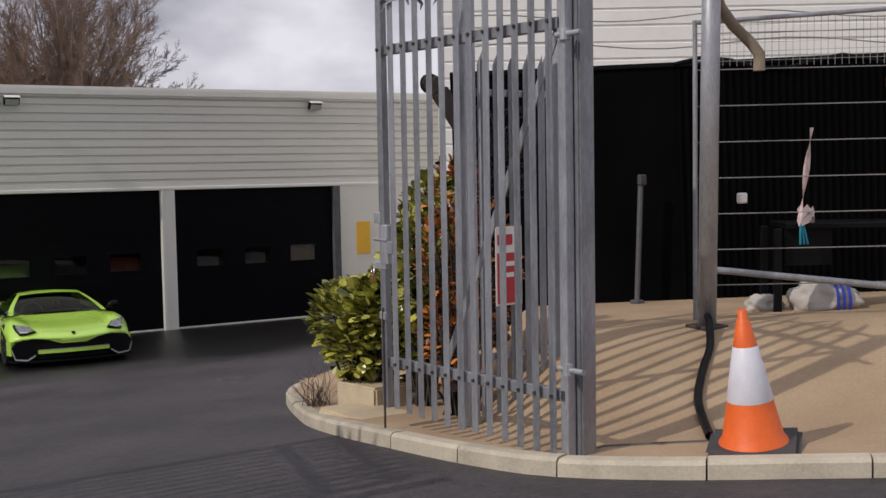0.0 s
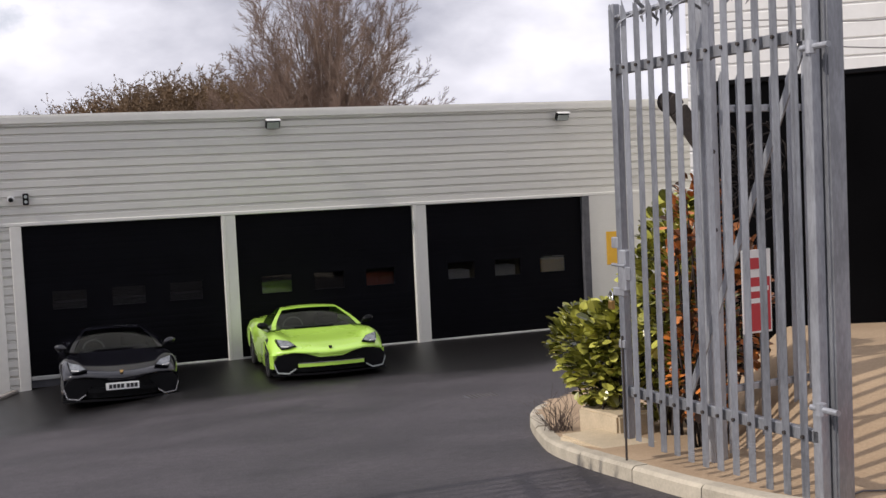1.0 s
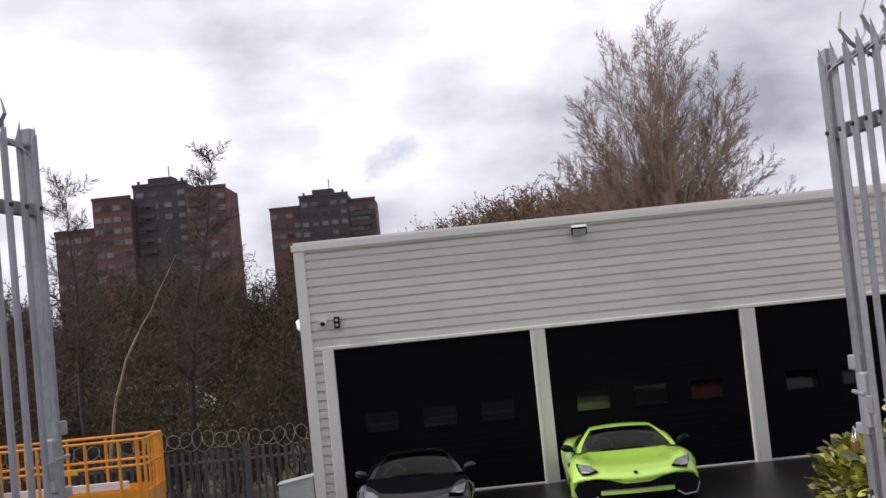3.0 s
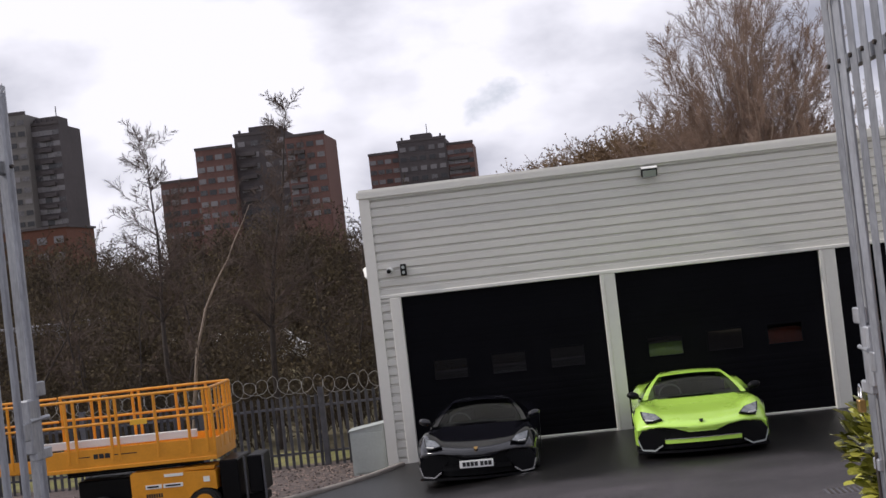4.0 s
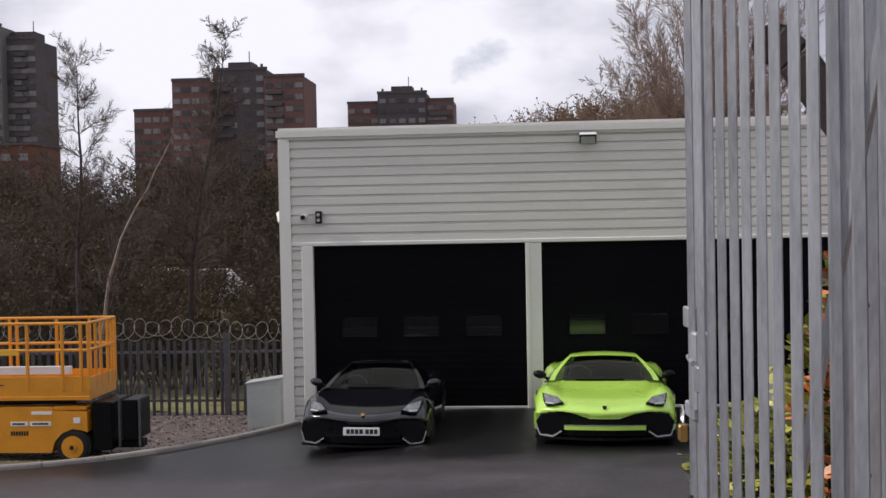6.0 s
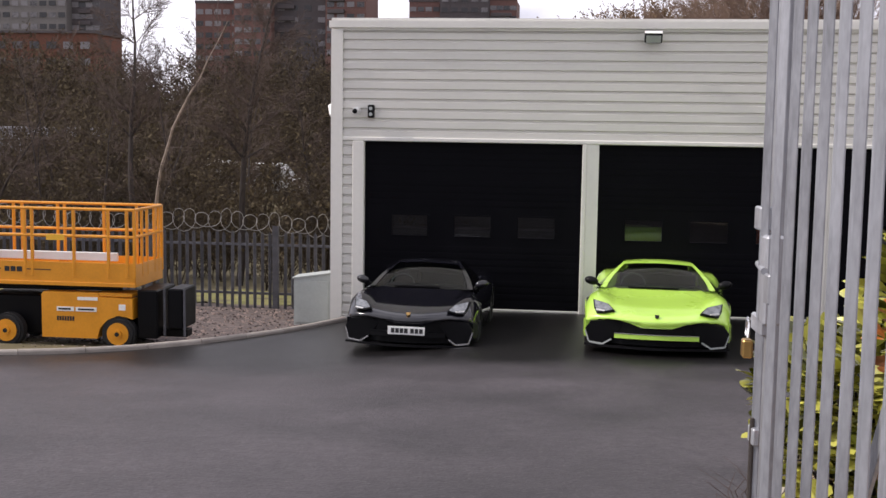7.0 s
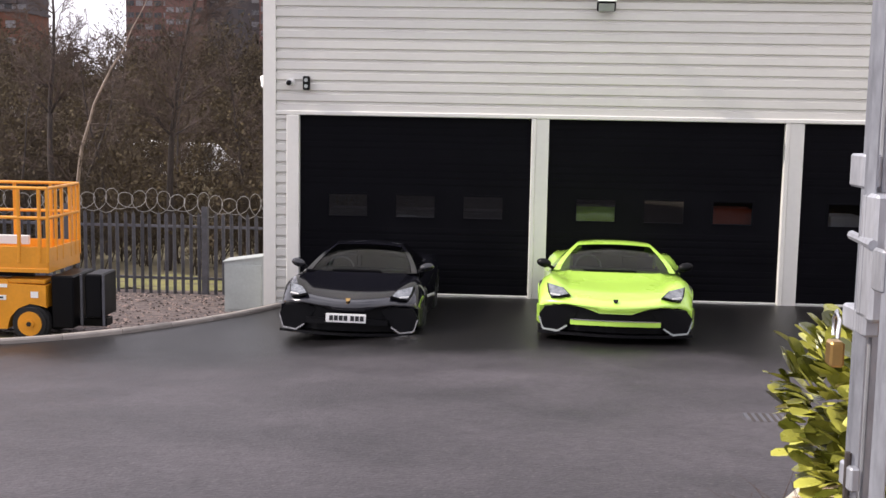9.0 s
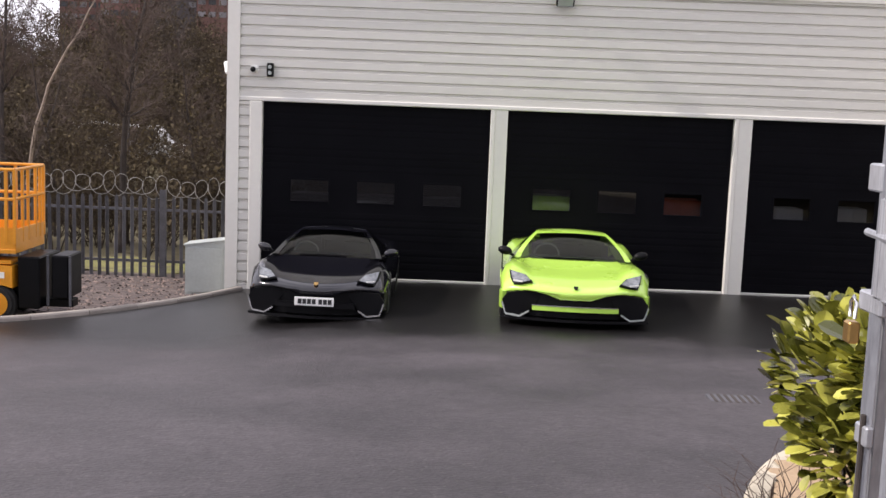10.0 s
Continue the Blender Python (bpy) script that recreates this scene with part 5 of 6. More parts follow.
part("top_mesh", wv, M_WIRE, mesh_panel)

HA, HU = Vector((7.2, -13.55, 0)), Vector((2.69, -1.73, 0)).normalized()
HN = Vector((-HU.y, HU.x, 0))
hoard = empty("black_hoarding", sited(HA.x, HA.y, 0.07, 0, -1.5, math.degrees(math.atan2(HU.y, HU.x))), "black ribbed metal hoarding round the works corner", "hoarding")
part("sheet", box(0, 7.6, 0.0, 0.06, 0.6, 3.58), M_HOARD, hoard)
for i in range(64):
    xx = 2.45 + i * 0.08
    part("rib", box(xx, xx + 0.035, -0.025, 0.0, 0.6, 3.55, 0.006), M_HOARD, hoard)
part("top_rail", box(0, 7.6, -0.03, 0.08, 3.58, 3.63, 0.008), M_BLACK, hoard)
barb = empty("barbed_wire", shift(-15.8), label="strands of barbed wire over the hoarding", category="barbed wire")
for i, z in enumerate((3.85, 4.15, 4.45)):
    pts = [HA + HU * (7.6 * j / 24) + Vector((0, 0, z + 0.05 * math.sin(j * 0.7 + i))) for j in range(25)]
    tube(pts, 0.007, 4, "strand", M_WIRE, barb)
cab1 = empty("loose_cable", shift(-15.8), label="black cable lying along the top of the hoarding", category="cable")
tube([HA + HU * (2.2 + 0.3 * j) + Vector((0.0, -0.12, 3.62 + 0.07 * math.sin(j * 1.3))) for j in range(17)], 0.025, 6, "cable", M_BLACK, cab1)
ysign = empty("yellow_notice", sited(10.93, -16.12, 3.38, 0, 0, math.degrees(math.atan2(HU.y, HU.x))), "small yellow notice on the hoarding", "sign")
part("board", box(-0.02, 0.25, -0.04, -0.03, -0.07, 0.05, 0.003), M_YELLOW, ysign)
tap = empty("standpipe", sited(8.6, -14.80, 1.1), "grey standpipe with a tap by the hoarding", "standpipe")
part("pipe", rod((0, 0, 0.05), (0.04, -0.02, 1.28), 0.03, 10), M_GALV_OLD, tap)
part("tap", box(0.0, 0.10, -0.06, 0.0, 1.28, 1.40, 0.015), M_GALV_OLD, tap)
part("foot", box(-0.06, 0.06, -0.06, 0.06, -0.05, 0.06, 0.015), M_GALV_OLD, tap)
table = empty("work_table", sited(8.62, -16.60, 1.1, 0, 0, math.degrees(math.atan2(HU.y, HU.x))), "black steel work table on the sand", "table")
part("tabletop", box(0.1, 2.2, -0.25, 0.35, 0.80, 0.85, 0.008), M_BLACK, table)
for x in (0.0, 2.05):
    for y in (-0.22, 0.28):
        part("leg", box(x, x + 0.07, y, y + 0.06, 0.0, 0.80, 0.006), M_BLACK, table)
part("side_panel", box(0.12, 0.55, -0.12, -0.09, 0.45, 0.80, 0.006), M_BLACK, table)


def sack(x, y, z, rx, ry, rz, turn, label, stripe):
    root = empty("rubble_sack", sited(x, y, z, 0, 0, turn), label, "sack", "sacks on the sand")
    bm = bmesh.new()
    bmesh.ops.create_icosphere(bm, subdivisions=4, radius=1)
    for v in bm.verts:
        c = v.co.copy()
        n = noise.noise(c * 2.1 + Vector((x, y, 0))) * 0.28 + noise.noise(c * 5.0) * 0.10
        v.co = Vector((c.x * rx * (1 + n), c.y * ry * (1 + n), max(-0.05, (c.z * (1 - 0.35 * c.x)) * rz * (1 + n) + rz * 0.55)))
    part("bag", bm, M_SACK, root, smooth=True)
    if stripe:
        for k in range(3):
            V, F = [], []
            for i in range(13):
                a = math.radians(-25 + 130 * i / 12)
                xx = 0.02 + k * 0.055
                q = 1 - 0.35 * xx / rx
                for dx in (0, 0.03):
                    V.append((xx + dx + 0.02 * math.cos(a), -ry * 1.13 * math.cos(a), max(0.0, rz * 0.55 + rz * 1.15 * q * math.sin(a))))
            for i in range(12):
                F.append((i * 2, i * 2 + 1, i * 2 + 3, i * 2 + 2))
            mesh_ob("print_band", V, F, M_BLUE, root, True)


sack(8.98, -16.95, 1.10, 0.34, 0.20, 0.19, -32, "white woven rubble sack with blue bands", True)
sack(8.62, -16.55, 1.10, 0.20, 0.16, 0.11, 10, "crumpled off-white rubble sack", False)
tape = empty("barrier_tape", shift(-17), label="strip of faded red and white barrier tape", category="tape")
V, F = [], []
TT, TB = Vector((8.70, -17.03, 2.80)), Vector((8.62, -16.97, 1.98))
for i in range(21):
    t = i / 20
    c = TT.lerp(TB, t)
    a = 5 * t
    o = Vector((math.cos(a), math.sin(a), 0)) * 0.028
    V += [c - o, c + o]
    if i:
        F.append((2 * i - 2, 2 * i - 1, 2 * i + 1, 2 * i))
for i in range(15):
    a = i * 0.9
    c = TB + Vector((0.10 * math.cos(a) + 0.08, 0.04 * math.sin(a), 0.02 + 0.07 * math.sin(a * 1.7)))
    o = Vector((0.0, 0.012, 0.03))
    V += [c - o, c + o]
    if i:
        k = len(V)
        F.append((k - 4, k - 3, k - 1, k - 2))
mesh_ob("strip", V, F, M_TAPE, tape)
rope = empty("teal_rope", shift(-17), label="short frayed teal rope end hanging from the table", category="rope")
for dx in (-0.03, 0.0, 0.03):
    tube([(8.64 + dx * 0.3, -16.97, 1.96), (8.63 + dx, -16.99, 1.86), (8.64 + dx * 1.6, -17.0, 1.74)], 0.010, 5, "strand", M_TEAL, rope)
hose = empty("black_hose", label="black hose running over the sand to the cone", category="hose")
tube([site3(p) for p in spline([(7.5, -16.9, bank_z(7.5, -16.9) + 0.03), (7.15, -17.3, 1.20), (6.85, -17.62, 1.02), (6.5, -17.9, bank_z(6.5, -17.9) + 0.03), (6.1, -18.25, bank_z(6.1, -18.25) + 0.03), (5.85, -18.55, bank_z(5.85, -18.55) + 0.03), (5.55, -18.92, bank_z(5.55, -18.92) + 0.03)], 5)], 0.032, 8, "hose", M_BLACK, hose)
wire2 = empty("thin_cable", label="thin grey cable on the sand by the gate post", category="cable")
tube([site3((x, y, bank_z(x, y) + 0.012)) for x, y in ((4.78, -18.62), (4.98, -18.55), (5.15, -18.66), (5.35, -18.8), (5.52, -18.93))], 0.006, 5, "cable", M_GALV_OLD, wire2)
blk = empty("wall_socket_box", sited(7.66, -17.08, 2.12), "pale electrical box strapped to the pole", "electrical box")
part("case", box(0.03, 0.12, -0.06, 0.0, 0.02, 0.11, 0.012), M_WHITE, blk)

# white warehouse behind the hoarding
ware = empty("warehouse", sited(12.9, -4.1, 0.3, 0, 0, -32.8), "white metal-clad warehouse behind the works corner", "warehouse")
part("wall", box(0, 26, 0.10, 0.4, -0.5, 9.0), M_INSIDE, ware)
part("cladding", profile_sheet(0, 26, 0.0, 9.0, 0.08, pitch=0.33, depth=0.03), M_SIDECLAD, ware)
part("roof", box(-0.1, 26.1, -0.1, 14, 9.0, 9.2, 0.03), M_FLASH, ware)
part("gable", box(0.0, 0.3, 0.4, 14, -0.5, 9.0), M_SIDECLAD, ware)

# drain grating in the tarmac
drain = empty("drain_grating", sited(6.05, -9.9, yard_z(6.05, -9.9) + 0.004), "iron drain grating set in the tarmac", "drain")
part("frame", box(-0.22, 0.22, -0.15, 0.15, -0.02, 0.004), M_GALV_OLD, drain)
for i in range(7):
    part("bar", box(-0.19 + i * 0.06, -0.165 + i * 0.06, -0.13, 0.13, 0.004, 0.010), M_RUST, drain)

# ---- trees ----
def grow(rnd, p, d, length, r, level, out, spec, chain=None):
    """Adds the segments of a branch and of its own branches to out; the stem itself goes to chain."""
    steps = spec["steps"][min(level, len(spec["steps"]) - 1)]
    seg = length / steps
    pull = spec["up"][min(level, len(spec["up"]) - 1)]
    wob = spec["wobble"]
    r0 = r
    if chain is not None:
        chain.append((p, r))
    for i in range(steps):
        d = (d + Vector((rnd.gauss(0, wob), rnd.gauss(0, wob), rnd.gauss(0, wob) + pull))).normalized()
        q = p + d * seg
        r1 = max(spec["rmin"] * 0.6, r0 * (1 - 0.9 * (i + 1) / steps))
        if chain is not None:
            chain.append((q, r1))
        else:
            out.append((p, q, r, r1))
        p, r = q, r1
        if level < spec["levels"]:
            f = (i + 1) / steps
            if level > 0 or f > spec["clear"]:
                n = spec["kids"][level]
                for _ in range(int(n) + (rnd.random() < n - int(n))):
                    side = d.cross(Vector((rnd.gauss(0, 1), rnd.gauss(0, 1), rnd.gauss(0, 1)))).normalized()
                    ang = spec["angle"][level] * rnd.uniform(0.75, 1.25)
                    nd = (d * math.cos(ang) + side * math.sin(ang)).normalized()
                    ln = length * spec["ratio"][level] * rnd.uniform(0.6, 1.15) * (1.15 - 0.75 * f if level == 0 else 1.1 - 0.5 * f)
                    grow(rnd, p, nd, ln, max(spec["rmin"], r * spec["thin"]), level + 1, out, spec)


def stem_mesh(chain, sides=8):
    V, F = [], []
    for i, (p, r) in enumerate(chain):
        d = (chain[min(i + 1, len(chain) - 1)][0] - chain[max(i - 1, 0)][0]).normalized()
        u = d.cross(Vector((1, 0, 0.1))).normalized()
        v = d.cross(u)
        V += [p + (u * math.cos(2 * math.pi * k / sides) + v * math.sin(2 * math.pi * k / sides)) * r for k in range(sides)]
        if i:
            b = (i - 1) * sides
            F += [(b + k, b + (k + 1) % sides, b + sides + (k + 1) % sides, b + sides + k) for k in range(sides)]
    return V, F


def tube_mesh(segs, sides):
    """Arrays of open tubes, one a segment."""
    n = len(segs)
    a = np.array([s[0][:] for s in segs])
    b = np.array([s[1][:] for s in segs])
    ra = np.array([s[2] for s in segs])[:, None]
    rb = np.array([s[3] for s in segs])[:, None]
    d = b - a
    d /= np.linalg.norm(d, axis=1)[:, None] + 1e-9
    ref = np.where(np.abs(d[:, 2:3]) < 0.9, np.array([[0, 0, 1.0]]), np.array([[1.0, 0, 0]]))
    u = np.cross(d, ref)
    u /= np.linalg.norm(u, axis=1)[:, None]
    v = np.cross(d, u)
    V = np.zeros((n, 2 * sides, 3))
    for k in range(sides):
        t = 2 * math.pi * k / sides
        o = u * math.cos(t) + v * math.sin(t)
        V[:, k] = a + o * ra
        V[:, sides + k] = b + o * rb
    base = (np.arange(n) * 2 * sides)[:, None]
    F = []
    for k in range(sides):
        k2 = (k + 1) % sides
        F.append(np.concatenate([base + k, base + k2, base + sides + k2, base + sides + k], axis=1))
    return V.reshape(-1, 3), np.concatenate(F)


def fast_mesh(name, V, F, material, parent=None, smooth=False):
    me = bpy.data.meshes.new(name)
    me.vertices.add(len(V))
    me.vertices.foreach_set("co", np.ascontiguousarray(V, dtype=np.float32).ravel())
    m = F.shape[1]
    me.loops.add(len(F) * m)
    me.loops.foreach_set("vertex_index", np.ascontiguousarray(F, dtype=np.int32).ravel())
    me.polygons.add(len(F))
    me.polygons.foreach_set("loop_start", np.arange(len(F), dtype=np.int32) * m)
    me.update(calc_edges=True)
    me.materials.append(material)
    if smooth:
        me.shade_smooth()
    ob = new(name, me)
    if parent:
        ob.parent = parent
    return ob


def bare_tree(name, base, lean, height, r, spec, seed, bark, twig, label, stems=1, fan=0.2):
    rnd = random.Random(seed)
    px, py = site(base[0], base[1])
    root = empty(name, pose(px, py, land_z(px, py)), label, "tree", "bare trees")
    segs = []
    for i in range(stems):
        d = Vector(lean).normalized()
        if i:
            a = 2 * math.pi * i / (stems - 1) + rnd.uniform(-0.4, 0.4)
            d = (d + Vector((math.cos(a), math.sin(a), 0)) * fan * (0.35 + 1.0 * ((i * 0.618) % 1.0))).normalized()
        chain = []
        grow(rnd, Vector((0, 0, 0)), d, height * (0.93 - 0.55 * fan * (0.35 + ((i * 0.618) % 1.0)) - rnd.uniform(0, 0.08)) if i else height, r * (1 if i == 0 else 0.75), 0, segs, spec, chain)
        V, F = stem_mesh(chain)
        mesh_ob("trunk", V, F, bark, root, True)
    cut = 0.02
    limbs = [s for s in segs if s[2] > cut]
    if limbs:
        V, F = tube_mesh(limbs, 5)
        tagged(fast_mesh("branchwork", V, F, bark, root, True), kind="stuff")
    V, F = tube_mesh([s for s in segs if s[2] <= cut], 3)
    tagged(fast_mesh("crown", V, F, twig, root), kind="stuff")
    return root


def fan_birch(base, seed):
    """A many-stemmed birch: stems fan out of a short bole and fill an egg-shaped crown."""
    rnd = random.Random(seed)
    px, py = site(*base)
    root = empty("birch_tree", pose(px, py, land_z(px, py)), "tall bare birch with many pale stems fanned into an egg-shaped crown", "tree", "bare trees")
    spec = dict(steps=(10, 6, 5, 3), up=(0.012, 0.05, 0.03, 0.0), wobble=0.05, rmin=0.0066, levels=3, clear=0.22, kids=(2.2, 1.8, 1.3), angle=(0.58, 0.55, 0.6), ratio=(0.33, 0.46, 0.5), thin=0.45)
    segs = []
    bole = []
    for k in range(9):
        bole.append((Vector((0.05 * math.sin(k), 0.04 * math.cos(k * 1.3), 0.66 * k)), 0.20 - 0.010 * k))
    V, F = stem_mesh(bole)
    mesh_ob("trunk", V, F, M_BIRCH, root, True)
    for i in range(54):
        tilt = 66 * (i / 53) ** 0.75
        a = i * 2.39996
        long = float(np.interp(tilt, (0, 10, 20, 35, 50, 62), (8.0, 7.3, 6.4, 5.3, 4.6, 4.1))) * rnd.uniform(0.88, 1.0)
        t = radians(tilt)
        d = Vector((math.sin(t) * math.cos(a), math.sin(t) * math.sin(a), math.cos(t)))
        z0 = 5.25 - 1.1 * (tilt / 62) * rnd.uniform(0.2, 1.0)
        chain = []
        grow(rnd, Vector((0.03 * math.cos(a), 0.03 * math.sin(a), z0)), d, long + (5.25 - z0) * 0.8, 0.055 - 0.0004 * tilt, 0, segs, spec, chain)
        V, F = stem_mesh(chain, 6)
        mesh_ob("stem", V, F, M_BIRCH, root, True)
    for nm, part_segs, ml, sides in (("branchwork", [q for q in segs if q[2] > 0.02], M_BIRCH, 5), ("crown", [q for q in segs if q[2] <= 0.02], M_BIRCHTWIG, 3)):
        if part_segs:
            V, F = tube_mesh(part_segs, sides)
            tagged(fast_mesh(nm, V, F, ml, root), kind="stuff")


fan_birch((10.45, 14.0), 8)
ALDER = dict(steps=(14, 7, 5, 3), up=(0.03, 0.03, 0.02, 0.0), wobble=0.085, rmin=0.0065, levels=3, clear=0.34, kids=(2.4, 1.5, 1.3), angle=(0.95, 0.7, 0.6), ratio=(0.26, 0.42, 0.5), thin=0.4)
bare_tree("alder_tree", (-6.5, 8.0), (0.0, 0, 1), 8.7, 0.10, dict(ALDER, kids=(4.6, 2.2, 1.8), ratio=(0.27, 0.42, 0.5), clear=0.36, wobble=0.05), 11, M_BARK, M_TWIG, "slender bare tree behind the fence")
bare_tree("slender_tree", (-3.9, 8.2), (0.035, 0, 1), 9.1, 0.10, dict(ALDER, kids=(5.0, 2.1, 1.8), ratio=(0.20, 0.42, 0.5), angle=(0.95, 0.7, 0.6), clear=0.3, wobble=0.05), 14, M_BARK, M_TWIG, "slender bare tree with a narrow pointed crown")
bare_tree("leaning_tree", (-6.2, 7.6), (0.36, 0, 1), 7.6, 0.06, dict(ALDER, kids=(1.3, 1.3, 1.0), clear=0.25, up=(0.0, 0.03, 0.02, 0), wobble=0.10), 19, M_BIRCH, M_TWIG, "thin leaning pale-barked tree behind the fence")
for i, (x, y, hgt, ln) in enumerate(((-4.4, 11.0, 6.2, 0.06), (-6.8, 12.5, 6.8, -0.03), (-1.2, 8.6, 4.6, 0.03), (-10.6, 12.0, 6.4, -0.05), (-2.8, 13.0, 6.6, -0.06), (-8.0, 13.5, 7.0, 0.04), (-12.4, 8.2, 5.0, 0.1), (-9.6, 8.6, 6.0, 0.05), (-7.6, 9.2, 5.2, -0.1), (-11.5, 9.5, 7.0, 0.02), (-8.6, 7.4, 4.2, 0.0), (-2.0, 10.0, 6.0, 0.05), (-13.5, 11, 7.5, 0.0))):
    bare_tree("sapling", (x, y), (ln, 0, 1), hgt, 0.05, dict(ALDER, kids=(1.8, 1.3, 1.0)), 40 + i, M_BARK, M_TWIG, "thin bare sapling in the scrub")


# scrub: a few shrub shapes set over the land, joined into one
def scrub(name, places, label, seed, leafy=0.5, material=M_SCRUB, leaf=M_DRYLEAF):
    rnd = random.Random(seed)
    spec = dict(steps=(6, 4, 3), up=(0.04, 0.04, 0.0), wobble=0.13, rmin=0.008, levels=2, clear=0.12, kids=(2.2, 1.8, 0), angle=(0.6, 0.7, 0.6), ratio=(0.5, 0.5, 0.5), thin=0.55)
    shapes = []
    for k in range(6):
        segs = []
        for s in range(6):
            a = 2 * math.pi * s / 6 + rnd.uniform(-0.4, 0.4)
            d = Vector((math.cos(a) * rnd.uniform(0.1, 0.5), math.sin(a) * rnd.uniform(0.1, 0.5), 1)).normalized()
            grow(rnd, Vector((rnd.uniform(-0.3, 0.3), rnd.uniform(-0.3, 0.3), 0)), d, rnd.uniform(0.6, 1.0) * 4.0, 0.03, 0, segs, spec)
        tips = np.array([s[1][:] for s in segs if s[2] < 0.018])
        shapes.append((*tube_mesh(segs, 3), tips))
    VV, FF, off = [], [], 0
    LV, LF, loff = [], [], 0
    nr = np.random.RandomState(seed)
    for x, y, s, sz in places:
        V, F, tips = shapes[rnd.randrange(6)]
        a = rnd.uniform(0, 6.28)
        c, sn = math.cos(a), math.sin(a)
        R = np.array([[c, -sn, 0], [sn, c, 0], [0, 0, 1]])
        px, py = site(x, y)
        o = np.array((px, py, land_z(px, py) - 0.1))
        sc = np.array((s, s, sz))
        VV.append((V * sc) @ R.T + o)
        FF.append(F + off)
        off += len(V)
        keep = nr.rand(len(tips)) < leafy
        T = (tips[keep] * sc) @ R.T + o
        n = len(T)
        e1 = nr.randn(n, 3)
        e1 *= (0.035 + 0.03 * nr.rand(n, 1)) * (1 + y / 90) / np.linalg.norm(e1, axis=1)[:, None]
        e2 = nr.randn(n, 3)
        e2 *= (0.03 + 0.02 * nr.rand(n, 1)) * (1 + y / 90) / np.linalg.norm(e2, axis=1)[:, None]
        LV.append(np.stack([T - e1, T + e2, T + e1, T - e2], axis=1).reshape(-1, 3))
        LF.append(np.arange(n * 4).reshape(n, 4) + loff)
        loff += n * 4
    root = empty(name, label=label, category="scrub", kind="stuff")
    tagged(fast_mesh("twigs", np.concatenate(VV), np.concatenate(FF), material, root), kind="stuff")
    tagged(fast_mesh("dry_leaves", np.concatenate(LV), np.concatenate(LF), leaf, root), kind="stuff")


sr = random.Random(77)
near, mid, far, behind = [], [], [], []
for _ in range(62):
    y = sr.uniform(6.5, 15)
    near.append((sr.uniform(-16, 0.8), y, sr.uniform(0.5, 0.9), sr.uniform(0.55, 0.95)))
for _ in range(120):
    y = sr.choice((sr.uniform(18, 30), sr.uniform(42, 50), sr.uniform(42, 50)))
    near_x = -y * 0.75 - 6
    mid.append((sr.uniform(near_x, 0.5), y, sr.uniform(0.9, 1.5), sr.uniform(0.8, 1.45)))
for _ in range(60):
    y = sr.uniform(16, 34)
    mid.append((sr.uniform(-y * 0.85 - 8, -8), y, sr.uniform(0.9, 1.5), sr.uniform(1.0, 1.6)))
for _ in range(130):
    y = sr.uniform(50, 85)
    far.append((sr.uniform(-y * 0.62 - 4, 6), y, sr.uniform(1.6, 2.5), sr.uniform(1.2, 2.0)))
for _ in range(250):
    y = sr.uniform(50, 60)
    x = sr.uniform(0.5, 23)
    behind.append((x, y, sr.uniform(1.5, 2.0), float(np.interp(x, (1, 3, 5, 9, 11.3, 14.3, 19, 23), (1.45, 1.65, 1.95, 2.33, 2.46, 2.5, 2.35, 2.1))) * sr.uniform(0.84, 1.0)))
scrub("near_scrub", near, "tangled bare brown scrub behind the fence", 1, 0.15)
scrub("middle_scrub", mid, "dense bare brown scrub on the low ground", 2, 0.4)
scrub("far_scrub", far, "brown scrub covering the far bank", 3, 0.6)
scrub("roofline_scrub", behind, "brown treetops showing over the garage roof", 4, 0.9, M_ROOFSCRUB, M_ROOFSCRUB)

# far pale vehicles and a shed seen through the scrub
shed = empty("pale_shed", pose(*site(-22.5, 38.0), land_z(*site(-22, 38)) + 0.5, 0, 0, 8), "pale metal shed seen through the scrub", "shed")
part("wall", box(-2.6, 2.6, 0, 3, 0.2, 2.6, 0.03), M_FAR, shed)
part("roof", box(-2.8, 2.8, -0.2, 3.2, 2.6, 2.72, 0.02), M_FAR, shed)
part("door", box(-0.6, 0.6, -0.03, 0.0, 0.2, 2.2, 0.01), M_GALV_OLD, shed)


def far_van(x, y, turn, material):
    root = empty("parked_van", pose(*site(x, y), land_z(*site(x, y)), 0, 0, turn), "pale parked van seen through the scrub", "van", "far parked vans")
    prof = [(-2.4, 0.35), (2.3, 0.35), (2.4, 0.9), (1.75, 1.15), (1.1, 1.85), (-2.3, 1.9), (-2.4, 1.7)]
    bm = prism(prof, -0.9, 0.9, turn=Matrix(((1, 0, 0, 0), (0, 0, 1, 0), (0, 1, 0, 0), (0, 0, 0, 1))))
    bmesh.ops.bevel(bm, geom=list(bm.edges), offset=0.06, segments=1, affect="EDGES")
    part("body", bm, material, root)
    part("side_window", box(0.3, 1.2, -0.915, -0.905, 1.15, 1.7), M_WINDOW, root)
    for wx in (-1.5, 1.5):
        for wy in (-0.85, 0.85):
            part("wheel", rod((wx, wy - 0.1, 0.34), (wx, wy + 0.1, 0.34), 0.34, 16), M_RUBBER, root)


far_van(-13.0, 37.0, 6, M_WHITE)
far_van(-10.2, 36.0, 3, M_WHITE)

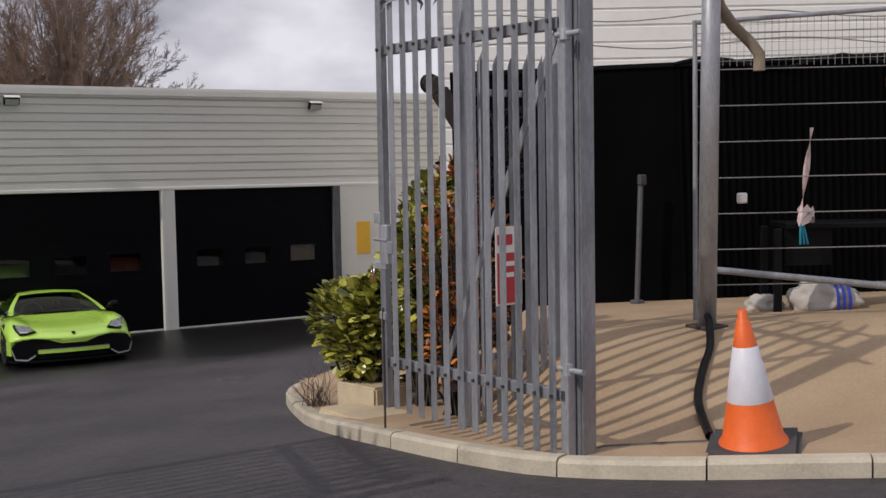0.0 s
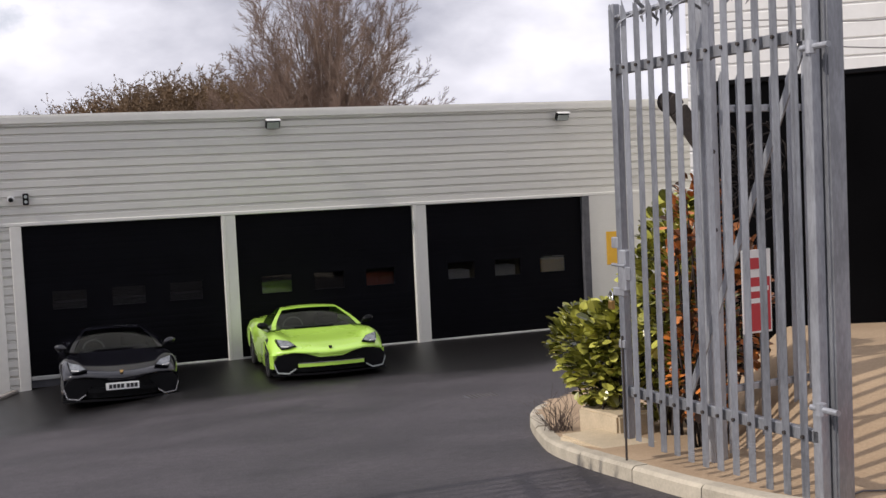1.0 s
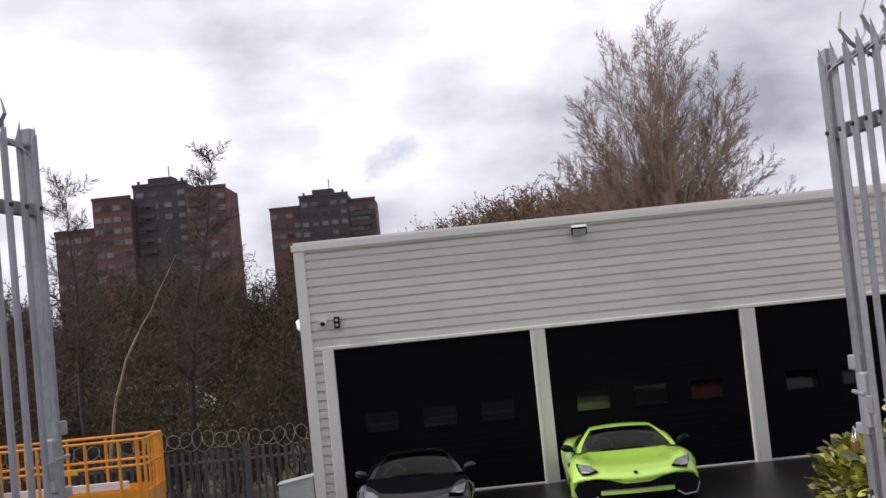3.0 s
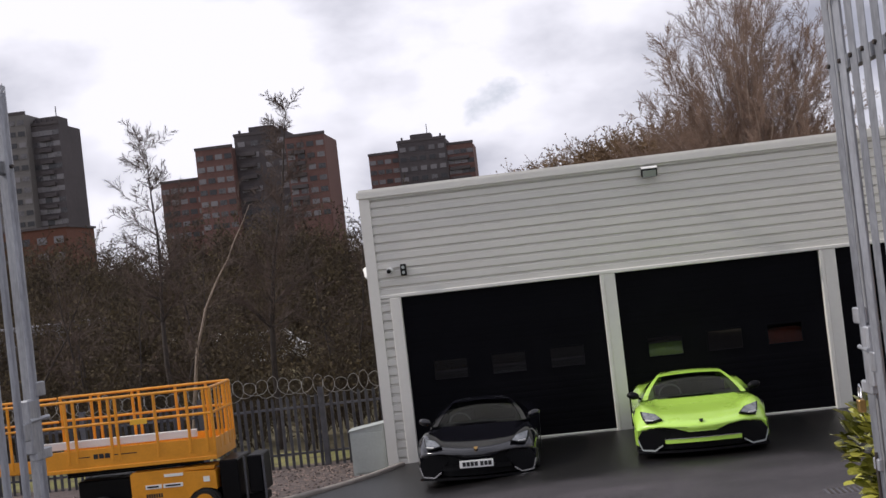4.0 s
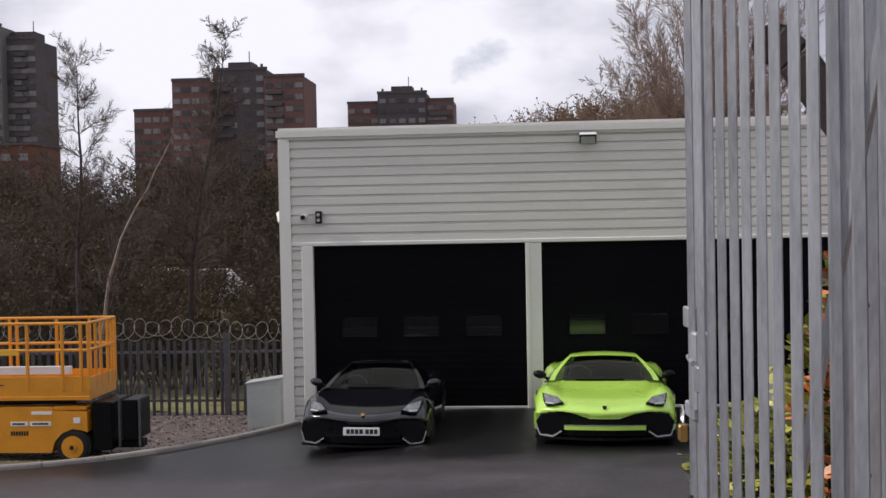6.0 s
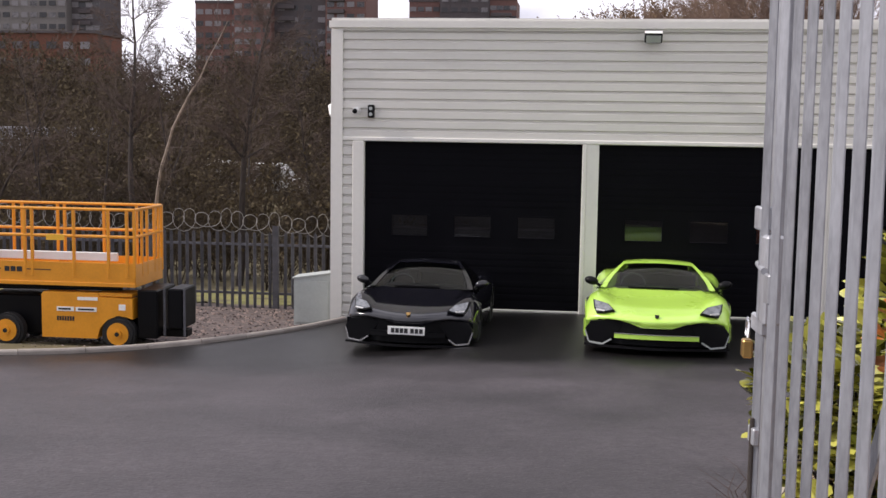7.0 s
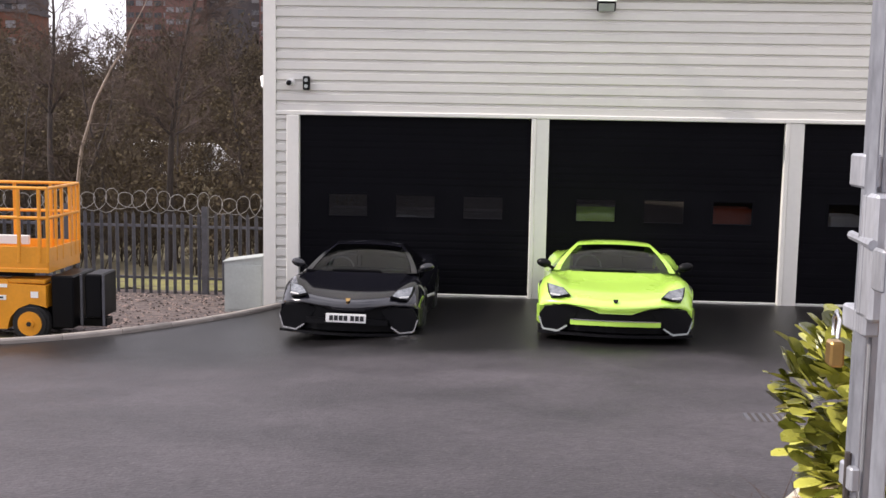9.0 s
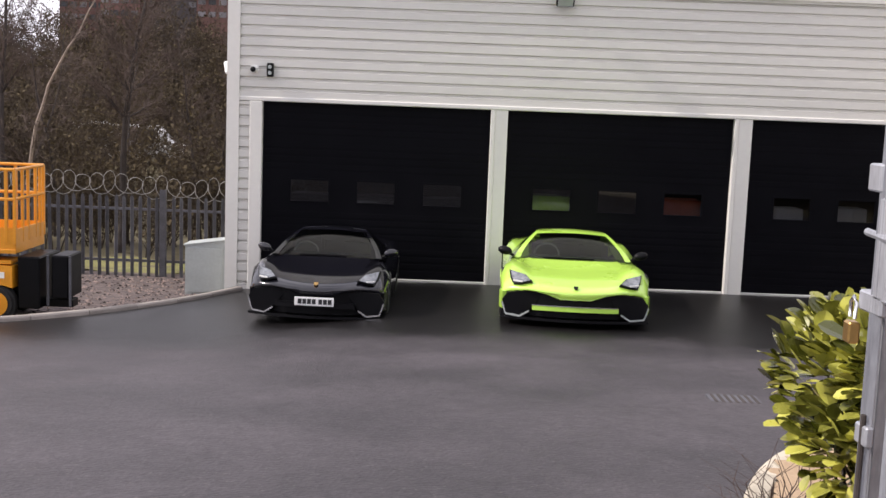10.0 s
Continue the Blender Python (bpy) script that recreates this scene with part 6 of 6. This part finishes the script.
tagged(sheet("grass_verge", grade(-16, 0.2, 40), grade(3.5, 6.6, 12), lambda x, y: land_z(x, y) + 0.02 + 0.05 * math.sin(x * 3.1) * math.sin(y * 4), M_GRASS), "strip of rough yellowish grass behind the fence", "grass", kind="structure")


# ---- tower blocks ----
def block(root, x0, x1, y0, y1, z1, cols, floors, material, name="wall", face_w=1.5, skip=()):
    part(name, box(x0, x1, y0, y1, 0, z1), material, root)
    w = (x1 - x0) / cols
    for c in range(cols):
        if c in skip:
            continue
        for fl in range(floors):
            z = z1 - 2.0 - fl * 2.75
            ob = new("window", WIN_ME)
            ob.parent = root
            ob.matrix_basis = pose(x0 + w * (c + 0.5), y0, z)


wb = box(-0.85, 0.85, -0.10, 0.0, -0.60, 0.60)
WIN_ME = bpy.data.meshes.new("window")
wb.to_mesh(WIN_ME)
wb.free()
WIN_ME.materials.append(mat("window_pane_far", (0.035, 0.035, 0.042), 0.3, var=0.4, per_object=0.9, other=(0.17, 0.16, 0.17)))


def tower(m, wings, label, balconies=()):
    root = empty("tower_block", m, label, "tower block", "tower blocks")
    for x0, x1, y0, y1, z1, cols, floors, ml in wings:
        block(root, x0, x1, y0, y1, z1, cols, floors, ml)
        part("parapet", box(x0 - 0.15, x1 + 0.15, y0 - 0.15, y0 + 0.4, z1 + 0.01, z1 + 0.7), M_BRICK2, root)
        if ml is M_BRICK2:
            mid = (x0 + x1) / 2
            part("roof_plant", box(mid - 3.2, mid + 2.6, y0 + 2, y0 + 8, z1 + 0.01, z1 + 2.2), M_BRICK2, root)
            for k in range(5):
                part("roof_fin", box(x0 + (x1 - x0) * (k + 0.5) / 5 - 0.25, x0 + (x1 - x0) * (k + 0.5) / 5 + 0.25, y0 + 0.5, y0 + 1.2, z1 + 0.71, z1 + 1.5), M_BRICK2, root)
            part("mast", rod((mid + 1.5, y0 + 4, z1 + 2.2), (mid + 1.5, y0 + 4, z1 + 5.0), 0.12, 6), M_BRICK2, root)
    for x0, x1, y, ztop, n in balconies:
        for i in range(n):
            part("balcony", box(x0, x1, y - 1.0, y - 0.02, ztop - i * 2.75 - 0.9, ztop - i * 2.75, 0.05), M_BRICK2, root)
    return root


tower(sited(-69.3, 250, 2.7), [(0, 9, 0, 16, 48.0, 4, 7, M_BRICK), (9, 22, 3, 18, 50.6, 4, 7, M_BRICK2), (22, 31.5, 0, 16, 48.4, 4, 7, M_BRICK), (-11, 0, 5, 18, 41.6, 5, 5, M_BRICK)],
      "red-brown brick tower block with stepped wings", ((22.6, 26.5, 0, 45.2, 5), (10, 14, 3, 46.5, 5)))
tower(sited(-33.4, 300, 2), [(0, 8.5, 0, 14, 50.0, 4, 4, M_BRICK), (8.5, 22, -1, 16, 52.5, 5, 4, M_BRICK2), (22, 29.3, 0, 14, 50.4, 4, 4, M_BRICK)],
      "brick tower block with a raised dark middle", ((22.4, 28, 0, 47.0, 3),))
tower(sited(-131.5, 250, 4), [(0, 21, 0, 16, 61.0, 9, 11, M_GREYBRICK), (21, 28, 3, 16, 58.2, 4, 11, M_BRICK2)],
      "grey brick tower block with rows of square windows", ((23, 26, 3, 55.0, 8),))
brick = empty("brick_block", sited(-84, 170, 4), "low orange-brown brick block in front of the towers", "building")
block(brick, -9, 12, 0, 12, 22.5, 7, 5, mat("orange_brick", (0.13, 0.055, 0.036), 0.9, var=0.2, scale=0.2, fine=2))
part("roof", box(-9.3, 12.3, -0.3, 12.3, 22.5, 22.9), M_BRICK2, brick)
